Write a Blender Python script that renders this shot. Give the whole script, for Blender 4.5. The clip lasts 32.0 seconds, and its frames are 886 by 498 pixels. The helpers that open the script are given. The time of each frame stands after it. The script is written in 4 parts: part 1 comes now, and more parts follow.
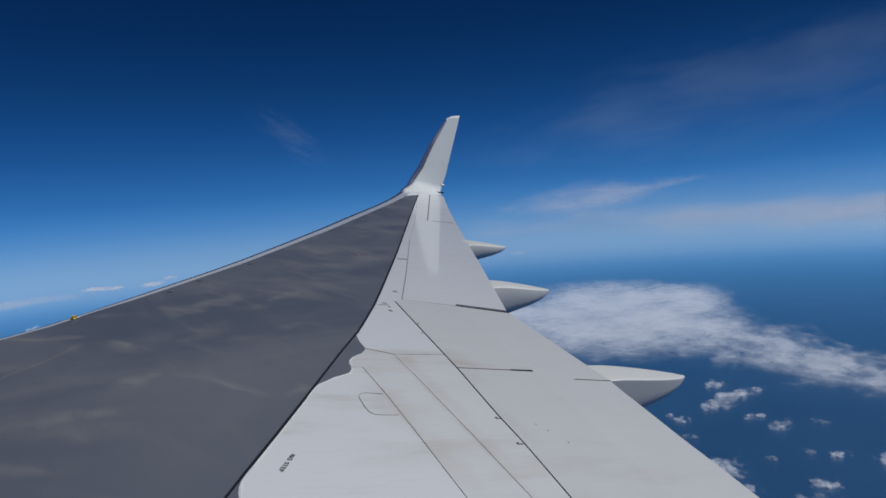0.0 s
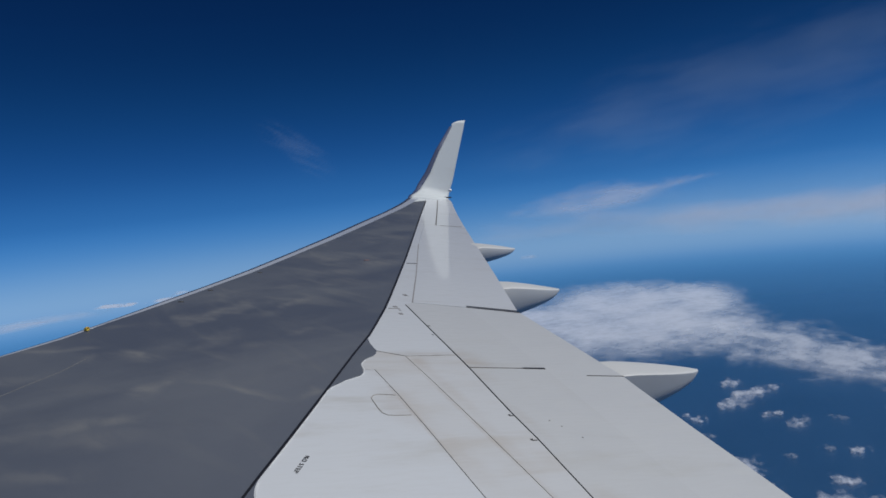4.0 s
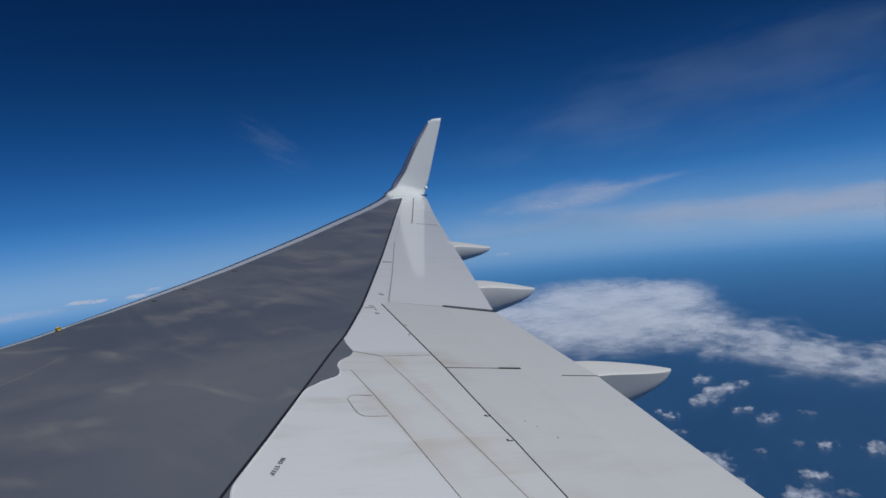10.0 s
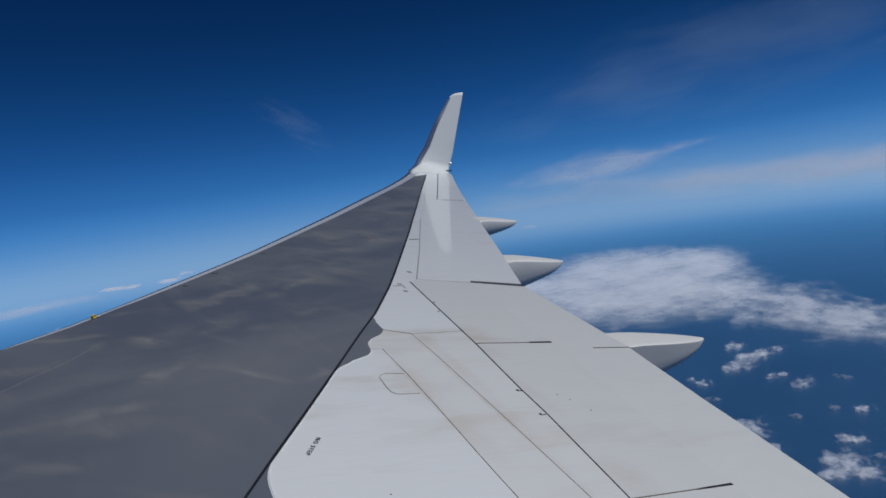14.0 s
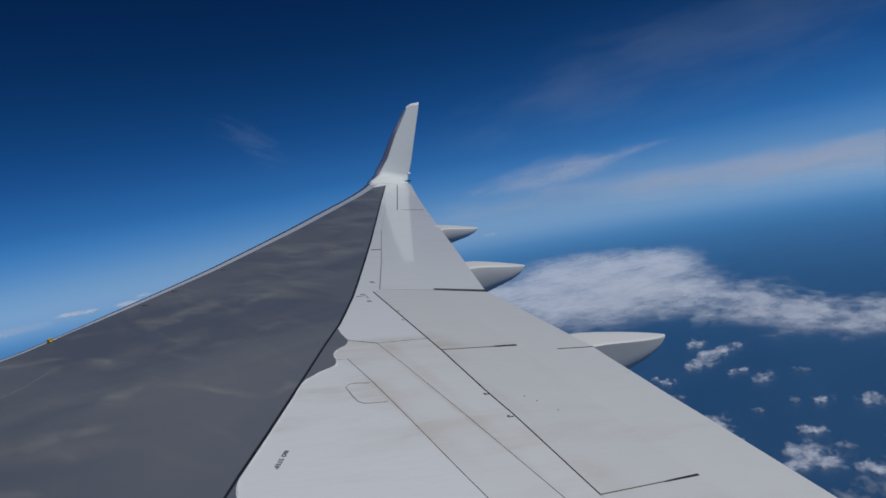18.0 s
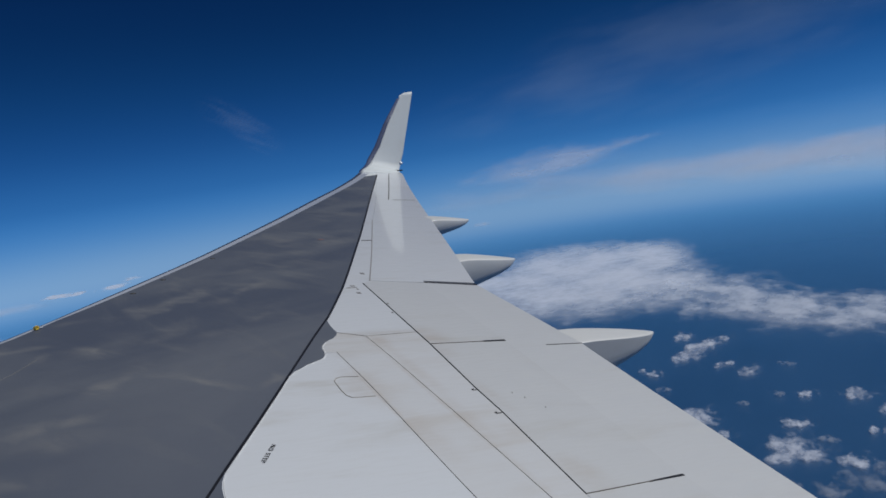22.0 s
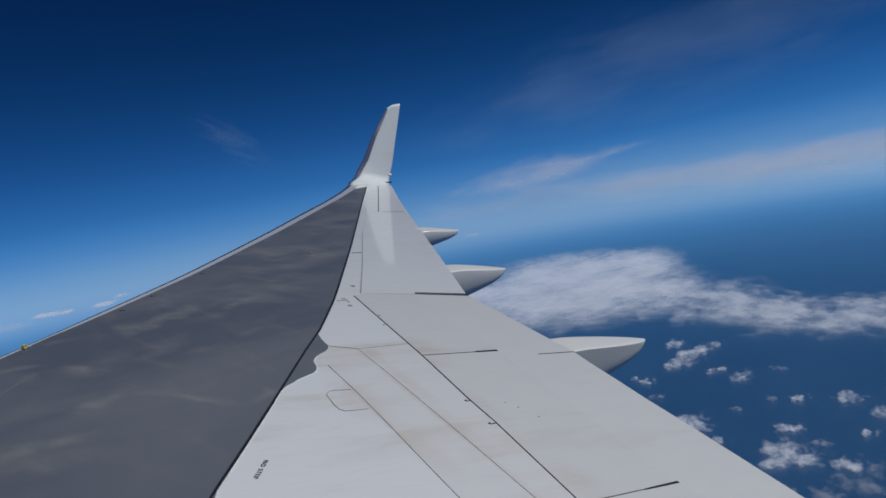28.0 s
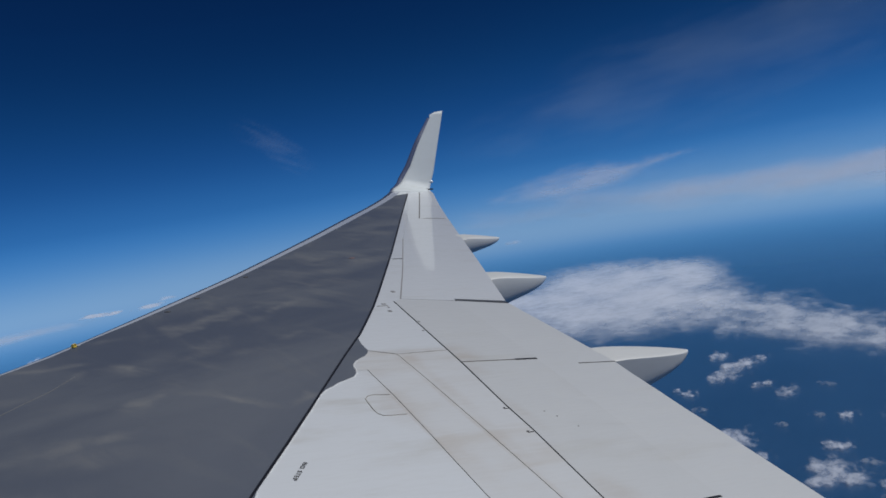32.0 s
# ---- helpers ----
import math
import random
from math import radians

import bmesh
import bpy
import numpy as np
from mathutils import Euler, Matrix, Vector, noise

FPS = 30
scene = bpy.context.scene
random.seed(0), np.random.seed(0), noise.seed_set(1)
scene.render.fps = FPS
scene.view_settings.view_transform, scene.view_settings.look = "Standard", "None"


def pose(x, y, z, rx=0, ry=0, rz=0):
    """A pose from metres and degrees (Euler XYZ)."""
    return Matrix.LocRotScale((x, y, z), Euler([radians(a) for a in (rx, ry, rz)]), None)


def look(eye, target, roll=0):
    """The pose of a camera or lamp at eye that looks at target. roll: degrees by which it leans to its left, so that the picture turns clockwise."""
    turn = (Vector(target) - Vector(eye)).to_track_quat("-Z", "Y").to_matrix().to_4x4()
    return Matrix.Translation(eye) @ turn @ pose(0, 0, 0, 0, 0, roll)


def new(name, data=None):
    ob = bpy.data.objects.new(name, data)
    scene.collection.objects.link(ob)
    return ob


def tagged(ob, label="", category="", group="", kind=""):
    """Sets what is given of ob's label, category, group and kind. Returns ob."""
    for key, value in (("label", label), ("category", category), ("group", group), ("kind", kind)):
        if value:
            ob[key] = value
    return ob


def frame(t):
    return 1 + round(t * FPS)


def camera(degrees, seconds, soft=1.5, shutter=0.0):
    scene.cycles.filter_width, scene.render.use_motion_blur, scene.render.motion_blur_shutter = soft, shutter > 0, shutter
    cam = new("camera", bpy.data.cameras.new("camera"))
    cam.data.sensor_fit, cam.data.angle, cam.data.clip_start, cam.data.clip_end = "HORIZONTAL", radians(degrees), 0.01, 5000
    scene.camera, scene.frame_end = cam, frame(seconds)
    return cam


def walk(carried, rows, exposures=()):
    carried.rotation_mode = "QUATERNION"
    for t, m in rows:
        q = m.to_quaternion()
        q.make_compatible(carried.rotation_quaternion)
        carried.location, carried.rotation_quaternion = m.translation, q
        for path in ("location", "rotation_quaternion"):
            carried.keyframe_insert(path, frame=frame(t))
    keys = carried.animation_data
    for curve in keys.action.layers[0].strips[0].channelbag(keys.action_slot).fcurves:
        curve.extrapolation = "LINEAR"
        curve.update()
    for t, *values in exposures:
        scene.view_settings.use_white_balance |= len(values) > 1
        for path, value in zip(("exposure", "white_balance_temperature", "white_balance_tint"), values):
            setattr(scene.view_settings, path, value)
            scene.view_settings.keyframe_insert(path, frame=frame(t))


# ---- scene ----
# camera: held at a cabin window over the wing, swaying a few centimetres
cam = camera(60.51, 32.0, soft=1.6)
# the aircraft's own attitude in the level world
BANK = Matrix.Rotation(radians(3.2), 4, Vector((math.sin(radians(20)), math.cos(radians(20)), 0)))
ROWS = [
    (0.0, -0.0024, 0.0071, 0.0121, -21.89, -3.435, 1.236),
    (0.5, -0.004, -0.0005, 0.0001, -20.925, -3.023, 0.8),
    (1.0, 0.003, 0.0019, -0.0155, -19.091, -2.112, 1.78),
    (1.5, 0.0093, 0.0037, -0.0085, -17.755, -1.869, 2.263),
    (2.0, 0.0082, -0.0033, -0.0253, -17.79, -2.249, 1.897),
    (2.5, 0.0076, -0.0055, -0.0333, -18.636, -2.112, 2.891),
    (3.0, 0.0048, -0.0014, -0.0234, -19.86, -2.304, 3.154),
    (3.5, 0.0045, -0.0001, -0.0188, -20.588, -2.868, 2.845),
    (4.0, 0.0021, -0.0057, -0.0247, -21.245, -2.906, 3.123),
    (4.5, 0.0059, -0.002, -0.0132, -21.733, -2.759, 3.314),
    (6.5, 0.0041, -0.0147, -0.0049, -22.432, -2.984, 3.626),
    (7.0, 0.0025, -0.0085, 0.0046, -22.743, -2.324, 4.679),
    (7.5, 0.0008, -0.0038, 0.0132, -22.779, -1.741, 3.944),
    (8.0, -0.0022, -0.0014, 0.0042, -22.857, -1.883, 2.919),
    (8.5, 0.0003, -0.0001, 0.0097, -22.766, -2.429, 2.433),
    (9.0, -0.0028, -0.0025, 0.0148, -23.082, -2.423, 2.645),
    (9.5, 0.0009, -0.0048, -0.0037, -23.148, -2.795, 2.855),
    (10.0, -0.0062, -0.0083, -0.0032, -23.093, -3.241, 2.813),
    (10.5, -0.0033, -0.0052, -0.0033, -22.695, -3.078, 3.005),
    (11.0, 0.0032, 0.0001, -0.0073, -20.692, -1.727, 3.9),
    (11.5, 0.0015, 0.0025, 0.0204, -18.853, -1.86, 3.204),
    (12.0, 0.0068, -0.0064, -0.0105, -17.845, -1.614, 3.392),
    (12.5, 0.0041, -0.0157, -0.022, -18.047, -1.905, 4.087),
    (13.0, 0.0014, -0.0026, 0.0051, -18.876, -2.06, 5.5),
    (13.5, 0.0007, 0.003, 0.0119, -20.364, -3.026, 6.196),
    (14.0, -0.0023, 0.0043, 0.0032, -21.232, -4.983, 4.874),
    (14.5, -0.0031, -0.0094, 0.018, -21.621, -6.669, 4.615),
    (16.5, 0.0008, -0.0062, 0.0054, -22.992, -5.395, 5.756),
    (17.0, 0.0023, 0.0084, 0.0182, -23.235, -5.306, 5.432),
    (17.5, -0.0037, 0.0023, 0.0043, -23.811, -5.344, 5.766),
    (18.0, -0.0068, -0.0051, -0.0156, -24.291, -4.517, 6.912),
    (18.5, 0.0015, -0.0, -0.0069, -24.662, -3.794, 8.004),
    (19.0, 0.0028, 0.0093, 0.0126, -25.411, -4.118, 8.91),
    (19.5, -0.0009, 0.005, 0.0011, -25.512, -4.995, 7.649),
    (20.0, -0.0015, 0.0019, -0.0024, -25.471, -5.707, 6.992),
    (20.5, -0.0028, -0.0037, -0.0069, -25.204, -6.183, 6.446),
    (21.0, -0.0019, -0.0062, 0.0014, -25.161, -6.127, 6.846),
    (21.5, -0.0018, -0.0073, 0.0065, -25.095, -5.575, 6.641),
    (22.0, -0.001, 0.0031, 0.015, -24.92, -5.42, 5.801),
    (22.5, 0.0, 0.0106, 0.0029, -23.867, -5.218, 4.548),
    (23.0, 0.0019, 0.0046, 0.0017, -22.404, -5.053, 4.04),
    (23.5, 0.0026, 0.0064, 0.0152, -22.021, -4.962, 4.453),
    (24.0, 0.0002, -0.0015, -0.0022, -21.927, -4.352, 4.85),
    (24.5, 0.0003, 0.0051, 0.0087, -22.635, -4.272, 5.295),
    (25.0, 0.0011, 0.0015, -0.0051, -23.571, -3.973, 5.603),
    (25.5, -0.0044, 0.0022, -0.0119, -24.349, -3.559, 6.125),
    (27.5, -0.0009, -0.0043, 0.0156, -25.32, -4.422, 6.531),
    (28.0, 0.0016, 0.006, 0.0142, -25.717, -4.674, 6.727),
    (28.5, -0.0036, -0.0002, -0.0283, -26.066, -3.886, 6.919),
    (29.0, -0.0034, 0.0006, 0.0035, -26.471, -3.809, 7.43),
    (29.5, -0.003, 0.0031, 0.0237, -24.723, -3.316, 5.518),
    (30.0, -0.0027, 0.0017, 0.011, -24.021, -2.698, 5.936),
    (30.5, -0.0019, -0.0049, -0.0107, -24.905, -3.232, 8.386),
    (31.0, -0.0018, 0.007, 0.0044, -24.497, -3.432, 8.346),
    (31.5, 0.0003, 0.0031, 0.0093, -23.358, -3.432, 7.259),
    (32.0, 0.0005, 0.0053, 0.009, -22.613, -3.772, 6.246),
]

walk(cam, [(t, BANK @ pose(x, y, z, 90 + pitch, roll, yaw)) for t, x, y, z, yaw, pitch, roll in ROWS], ((0.0, 0.05), (13.0, 0.06), (15.0, 0.0), (17.0, -0.08), (19.0, -0.01), (32.0, 0.0)))

# ---------------------------------------------------------------- world and sun
SUN_AZ, SUN_EL = 121.0, 55.0     # degrees clockwise from +y, and above the horizon
world = bpy.data.worlds.new("world")
scene.world = world
world.use_nodes = True
wn, wl = world.node_tree.nodes, world.node_tree.links
sky = wn.new("ShaderNodeTexSky")
sky.sky_type = "NISHITA"
sky.sun_disc = False
sky.sun_elevation = radians(SUN_EL)
sky.sun_rotation = radians(SUN_AZ)
sky.altitude = 9000
sky.air_density, sky.dust_density, sky.ozone_density = 1.0, 0.6, 2.0
# thin air aloft: the sky deepens fast with height above the pale haze on the horizon; below it the air's own light goes on
way = wn.new("ShaderNodeTexCoord")
split, lift, joined = wn.new("ShaderNodeSeparateXYZ"), wn.new("ShaderNodeMath"), wn.new("ShaderNodeCombineXYZ")
lift.operation = "MAXIMUM"
lift.inputs[1].default_value = 0.25
wl.new(way.outputs["Generated"], split.inputs[0])
wl.new(split.outputs["Z"], lift.inputs[0])
for i, s in enumerate((split.outputs["X"], split.outputs["Y"], lift.outputs[0])):
    wl.new(s, joined.inputs[i])
wl.new(joined.outputs[0], sky.inputs["Vector"])
scaled = wn.new("ShaderNodeMapRange")
scaled.inputs["From Min"].default_value, scaled.inputs["From Max"].default_value = -0.5, 0.5
wl.new(split.outputs["Z"], scaled.inputs["Value"])
ramp = wn.new("ShaderNodeValToRGB")
wl.new(scaled.outputs[0], ramp.inputs["Fac"])
stops = [(-30, 0.080, 0.233, 0.333), (-15, 0.167, 0.400, 0.467), (-9.5, 0.220, 0.473, 0.540), (-7, 0.267, 0.533, 0.583), (-5.5, 0.333, 0.640, 0.673), (-4.4, 0.900, 0.950, 0.783), (-3.2, 0.950, 0.983, 0.783), (-1.5, 0.517, 0.750, 0.733), (0, 0.250, 0.560, 0.660), (1.5, 0.133, 0.407, 0.553), (4.6, 0.052, 0.213, 0.357), (8, 0.025, 0.132, 0.230), (11.5, 0.014, 0.080, 0.152), (15, 0.009, 0.055, 0.114), (30, 0.010, 0.050, 0.110)]
ramp.color_ramp.interpolation = "B_SPLINE"
ramp.color_ramp.elements.remove(ramp.color_ramp.elements[1])
for i, (el, r, g, b) in enumerate(stops):
    at = math.sin(radians(el)) + 0.5
    e = ramp.color_ramp.elements[0] if i == 0 else ramp.color_ramp.elements.new(at)
    e.position, e.color = at, (r, g, b, 1)
dim = wn.new("ShaderNodeMix")
dim.data_type, dim.blend_type = "RGBA", "MULTIPLY"
dim.inputs[0].default_value = 1.0
wl.new(sky.outputs["Color"], dim.inputs[6])
wl.new(ramp.outputs["Color"], dim.inputs[7])
# the haze is a little paler on the side away from the sun
side, gain, tint = wn.new("ShaderNodeVectorMath"), wn.new("ShaderNodeMath"), wn.new("ShaderNodeVectorMath")
side.operation, gain.operation, tint.operation = "DOT_PRODUCT", "MULTIPLY_ADD", "SCALE"
side.inputs[1].default_value = (math.sin(radians(SUN_AZ)), math.cos(radians(SUN_AZ)), 0)
gain.inputs[1].default_value, gain.inputs[2].default_value = -0.55, 2.68
wl.new(way.outputs["Generated"], side.inputs[0])
wl.new(side.outputs["Value"], gain.inputs[0])
wl.new(dim.outputs[2], tint.inputs[0])
wl.new(gain.outputs[0], tint.inputs["Scale"])
wl.new(tint.outputs[0], wn["Background"].inputs["Color"])
wn["Background"].inputs["Strength"].default_value = 0.10
sun_data = bpy.data.lights.new("sun", "SUN")
sun_data.energy, sun_data.angle, sun_data.color = 3.3, radians(0.53), (1.0, 0.985, 0.965)
sun = new("sun", sun_data)
sun_way = Vector((math.sin(radians(SUN_AZ)) * math.cos(radians(SUN_EL)), math.cos(radians(SUN_AZ)) * math.cos(radians(SUN_EL)), math.sin(radians(SUN_EL))))
sun.matrix_world = look(sun_way * 60, (0, 0, 0))


# ---------------------------------------------------------------- materials
def material(name):
    m = bpy.data.materials.new(name)
    m.use_nodes = True
    return m, m.node_tree.nodes, m.node_tree.links, m.node_tree.nodes["Principled BSDF"]


def noise_node(n, l, coords, scale, detail=6, rough=0.6, distort=0.0, stretch=None):
    tex = n.new("ShaderNodeTexNoise")
    tex.inputs["Scale"].default_value = scale
    tex.inputs["Detail"].default_value = detail
    tex.inputs["Roughness"].default_value = rough
    tex.inputs["Distortion"].default_value = distort
    if stretch:
        mp = n.new("ShaderNodeMapping")
        mp.vector_type = "TEXTURE"
        mp.inputs["Scale"].default_value = [1 / v for v in stretch[0:3]]
        mp.inputs["Rotation"].default_value = (0, 0, radians(stretch[3]))
        l.new(coords, mp.inputs["Vector"])
        coords = mp.outputs["Vector"]
    l.new(coords, tex.inputs["Vector"])
    return tex.outputs["Fac"]


def span(n, l, value, a, b, low=0.0, high=1.0):
    r = n.new("ShaderNodeMapRange")
    r.interpolation_type = "SMOOTHSTEP"
    for key, v in (("From Min", a), ("From Max", b), ("To Min", low), ("To Max", high)):
        r.inputs[key].default_value = v
    l.new(value, r.inputs["Value"])
    return r.outputs["Result"]


def mix(n, l, fac, a, b, blend="MIX"):
    x = n.new("ShaderNodeMix")
    x.data_type, x.blend_type = "RGBA", blend
    for i, v in ((6, a), (7, b)):
        if isinstance(v, tuple):
            x.inputs[i].default_value = (*v, 1)
        else:
            l.new(v, x.inputs[i])
    if isinstance(fac, float):
        x.inputs[0].default_value = fac
    else:
        l.new(fac, x.inputs[0])
    return x.outputs[2]


def times(n, l, a, b):
    x = n.new("ShaderNodeMath")
    x.operation = "MULTIPLY"
    l.new(a, x.inputs[0])
    if isinstance(b, float):
        x.inputs[1].default_value = b
    else:
        l.new(b, x.inputs[1])
    return x.outputs[0]


def bumped(n, l, bsdf, height, strength, distance):
    b = n.new("ShaderNodeBump")
    b.inputs["Strength"].default_value = strength
    b.inputs["Distance"].default_value = distance
    l.new(height, b.inputs["Height"])
    l.new(b.outputs["Normal"], bsdf.inputs["Normal"])


def paint(name, colour, dirt, rough, dirt_from=0.52, dirt_to=0.78, coat=0.55, metal=0.0, stains=()):
    """Aircraft paint with grime drawn out along the airflow and a faint waviness of the skin; stains: (x, y, across, along, strength)
    of brown grime that seeped from a joint."""
    m, n, l, p = material(name)
    co = n.new("ShaderNodeTexCoord").outputs["Object"]
    grime = noise_node(n, l, co, 1.6, 8, 0.62, 0.4, (0.55, 2.6, 1, 0))
    fine = noise_node(n, l, co, 26.0, 5, 0.6, 0, (0.3, 1.6, 1, 0))
    mask = span(n, l, grime, dirt_from, dirt_to)
    c = mix(n, l, mask, colour, dirt)
    c = mix(n, l, span(n, l, fine, 0.45, 0.8, 0.0, 0.22), c, dirt)
    blotch = noise_node(n, l, co, 9.0, 6, 0.65, 0.6, (0.6, 1.3, 1, 0))
    for x, y, across, long, strength in stains:
        mp = n.new("ShaderNodeMapping")
        mp.vector_type = "TEXTURE"
        mp.inputs["Location"].default_value = (x, y, 0)
        mp.inputs["Scale"].default_value = (across, long, 1000)
        l.new(co, mp.inputs["Vector"])
        reach = n.new("ShaderNodeVectorMath")
        reach.operation = "LENGTH"
        l.new(mp.outputs["Vector"], reach.inputs[0])
        spot = times(n, l, span(n, l, reach.outputs["Value"], 0.1, 1.0, strength, 0.0), span(n, l, blotch, 0.32, 0.62, 0.35, 1.0))
        c = mix(n, l, spot, c, (0.36, 0.315, 0.27))
    l.new(c, p.inputs["Base Color"])
    l.new(span(n, l, fine, 0.3, 0.7, rough - 0.05, rough + 0.1), p.inputs["Roughness"])
    p.inputs["Metallic"].default_value = metal
    p.inputs["Coat Weight"].default_value = coat
    p.inputs["Coat Roughness"].default_value = 0.06
    bumped(n, l, p, noise_node(n, l, co, 1.1, 2, 0.4), 0.035, 0.02)
    return m


SEEPS = [(1.10, 3.55, 0.16, 0.42, 0.32), (1.17, 2.95, 0.10, 0.5, 0.22), (1.43, 4.24, 0.10, 0.22, 0.42), (1.44, 3.7, 0.07, 0.6, 0.25), (1.42, 3.0, 0.06, 0.5, 0.2),
         (1.25, 4.40, 0.20, 0.07, 0.3), (1.60, 4.38, 0.25, 0.06, 0.3), (1.16, 4.02, 0.12, 0.10, 0.25), (1.385, 3.2, 0.03, 1.3, 0.35), (1.13, 3.4, 0.025, 0.8, 0.35)]
HINGE_SEEPS = [(1.78, 4.25, 0.16, 0.3, 0.42), (1.72, 3.95, 0.12, 0.2, 0.22), (1.60, 2.42, 0.12, 0.25, 0.3), (1.66, 3.3, 0.06, 0.4, 0.2), (2.2, 3.3, 0.16, 0.9, 0.14)]
white = paint("white_paint", (0.515, 0.55, 0.595), (0.44, 0.455, 0.465), 0.38, stains=SEEPS[:2] + SEEPS[5:])
white_spoiler = paint("white_spoiler_paint", (0.463, 0.488, 0.515), (0.42, 0.432, 0.435), 0.42, stains=HINGE_SEEPS)
white_flap = paint("white_flap_paint", (0.476, 0.502, 0.530), (0.435, 0.448, 0.452), 0.4)
white_soiled = paint("white_paint_soiled", (0.486, 0.512, 0.545), (0.445, 0.450, 0.455), 0.44, 0.45, 0.75, stains=SEEPS)
winglet_white = paint("winglet_paint", (0.49, 0.535, 0.56), (0.455, 0.478, 0.485), 0.6, coat=0.0)
fairing_white = paint("fairing_paint", (0.485, 0.507, 0.525), (0.44, 0.455, 0.46), 0.5, coat=0.15)
slat_white = paint("slat_paint", (0.40, 0.44, 0.51), (0.37, 0.395, 0.44), 0.36)

# grey anti-corrosion coat of the wing box, with pale wipe marks swept over it: (x, y, half length, half width, turn, strength)
WIPES_INNER = [(-0.59, 3.28, 0.11, 0.045, 15, 0.9), (-0.71, 4.00, 0.26, 0.07, 10, 0.8), (-0.37, 3.41, 0.13, 0.07, 33, 0.7), (-0.18, 3.50, 0.11, 0.06, 40, 0.7), (-0.23, 3.30, 0.24, 0.12, 7, 0.45),
               (-0.72, 3.35, 0.09, 0.04, 2, 0.6), (-0.39, 3.01, 0.15, 0.07, 10, 0.4), (-0.30, 3.89, 0.15, 0.09, -15, 0.4), (-0.48, 4.50, 0.20, 0.05, 4, 0.5), (-0.36, 4.30, 0.10, 0.04, 54, 0.6)]
WIPES_MIDDLE = [(0.34, 5.30, 0.40, 0.07, 52, 0.9), (0.58, 5.66, 0.19, 0.05, 56, 0.6), (0.34, 4.69, 0.24, 0.08, 46, 0.75), (0.11, 4.09, 0.16, 0.07, 55, 0.8), (0.19, 3.94, 0.17, 0.07, -26, 0.55),
                (0.42, 3.81, 0.21, 0.06, -27, 0.9), (-0.01, 3.84, 0.22, 0.06, 61, 0.75), (-0.07, 4.41, 0.15, 0.12, 7, 0.8), (-0.11, 5.03, 0.19, 0.06, 18, 0.5), (0.94, 5.67, 0.30, 0.06, 54, 0.6),
                (0.59, 4.60, 0.18, 0.10, 26, 0.5), (0.70, 3.78, 0.10, 0.05, 53, 0.7), (0.86, 4.96, 0.12, 0.04, 52, 0.6), (0.69, 5.35, 0.30, 0.07, 37, 0.3)]
WIPES_OUTER = [(1.73, 7.68, 0.30, 0.14, 9, 0.75), (2.11, 7.45, 0.36, 0.12, 37, 0.75), (1.66, 6.98, 0.24, 0.12, 5, 0.65), (1.38, 6.44, 0.12, 0.12, 20, 0.4), (2.19, 7.74, 0.10, 0.28, 2, 0.4),
               (2.96, 9.46, 0.40, 0.19, 35, 0.35), (1.69, 6.56, 0.22, 0.14, 37, 0.35), (1.05, 6.30, 0.24, 0.07, 50, 0.35), (3.91, 11.61, 0.44, 0.15, 48, 0.3)]
grey, n, l, p = material("grey_wing_coat")
co = n.new("ShaderNodeTexCoord").outputs["Object"]
# hand-rubbed marks are never straight: their outline wanders
wander, centred, bent = n.new("ShaderNodeTexNoise"), n.new("ShaderNodeVectorMath"), n.new("ShaderNodeVectorMath")
wander.inputs["Scale"].default_value, wander.inputs["Detail"].default_value = 2.6, 4
l.new(co, wander.inputs["Vector"])
centred.operation, bent.operation = "SUBTRACT", "MULTIPLY_ADD"
centred.inputs[1].default_value = (0.5, 0.5, 0.5)
bent.inputs[1].default_value = (0.42, 0.42, 0)
l.new(wander.outputs["Color"], centred.inputs[0])
l.new(centred.outputs[0], bent.inputs[0])
l.new(co, bent.inputs[2])
wipe = None
for x, y, long, across, turn, strength in WIPES_INNER + WIPES_MIDDLE + WIPES_OUTER:
    mp, reach = n.new("ShaderNodeMapping"), n.new("ShaderNodeVectorMath")
    mp.vector_type, reach.operation = "TEXTURE", "LENGTH"
    mp.inputs["Location"].default_value = (x, y, 0)
    mp.inputs["Rotation"].default_value = (0, 0, radians(turn))
    mp.inputs["Scale"].default_value = (1.5 * long, 1.45 * across, 1000)
    l.new(bent.outputs[0], mp.inputs["Vector"])
    l.new(mp.outputs["Vector"], reach.inputs[0])
    spot = span(n, l, reach.outputs["Value"], 0.0, 1.0, strength, 0.0)
    if wipe is None:
        wipe = spot
    else:
        most = n.new("ShaderNodeMath")
        most.operation = "MAXIMUM"
        l.new(wipe, most.inputs[0])
        l.new(spot, most.inputs[1])
        wipe = most.outputs[0]
strand = noise_node(n, l, bent.outputs[0], 5.5, 6, 0.62, 0.5, (0.9, 0.30, 1, 32))
smear = noise_node(n, l, co, 1.0, 5, 0.55, 0.9, (0.5, 1.0, 1, 40))
brush = noise_node(n, l, co, 2.4, 6, 0.52, 0.8, (1.5, 0.42, 1, 42))
swirl = noise_node(n, l, co, 2.2, 6, 0.56, 1.0, (1.3, 0.45, 1, 10))
patch = noise_node(n, l, co, 0.9, 3, 0.5, 0.5)
fine = noise_node(n, l, co, 30.0, 6, 0.65, 0, (0.5, 1.5, 1, 0))
c = mix(n, l, span(n, l, smear, 0.36, 0.72), (0.060, 0.073, 0.103), (0.082, 0.095, 0.121))
spar_sheen, reach = n.new("ShaderNodeMapping"), n.new("ShaderNodeVectorMath")
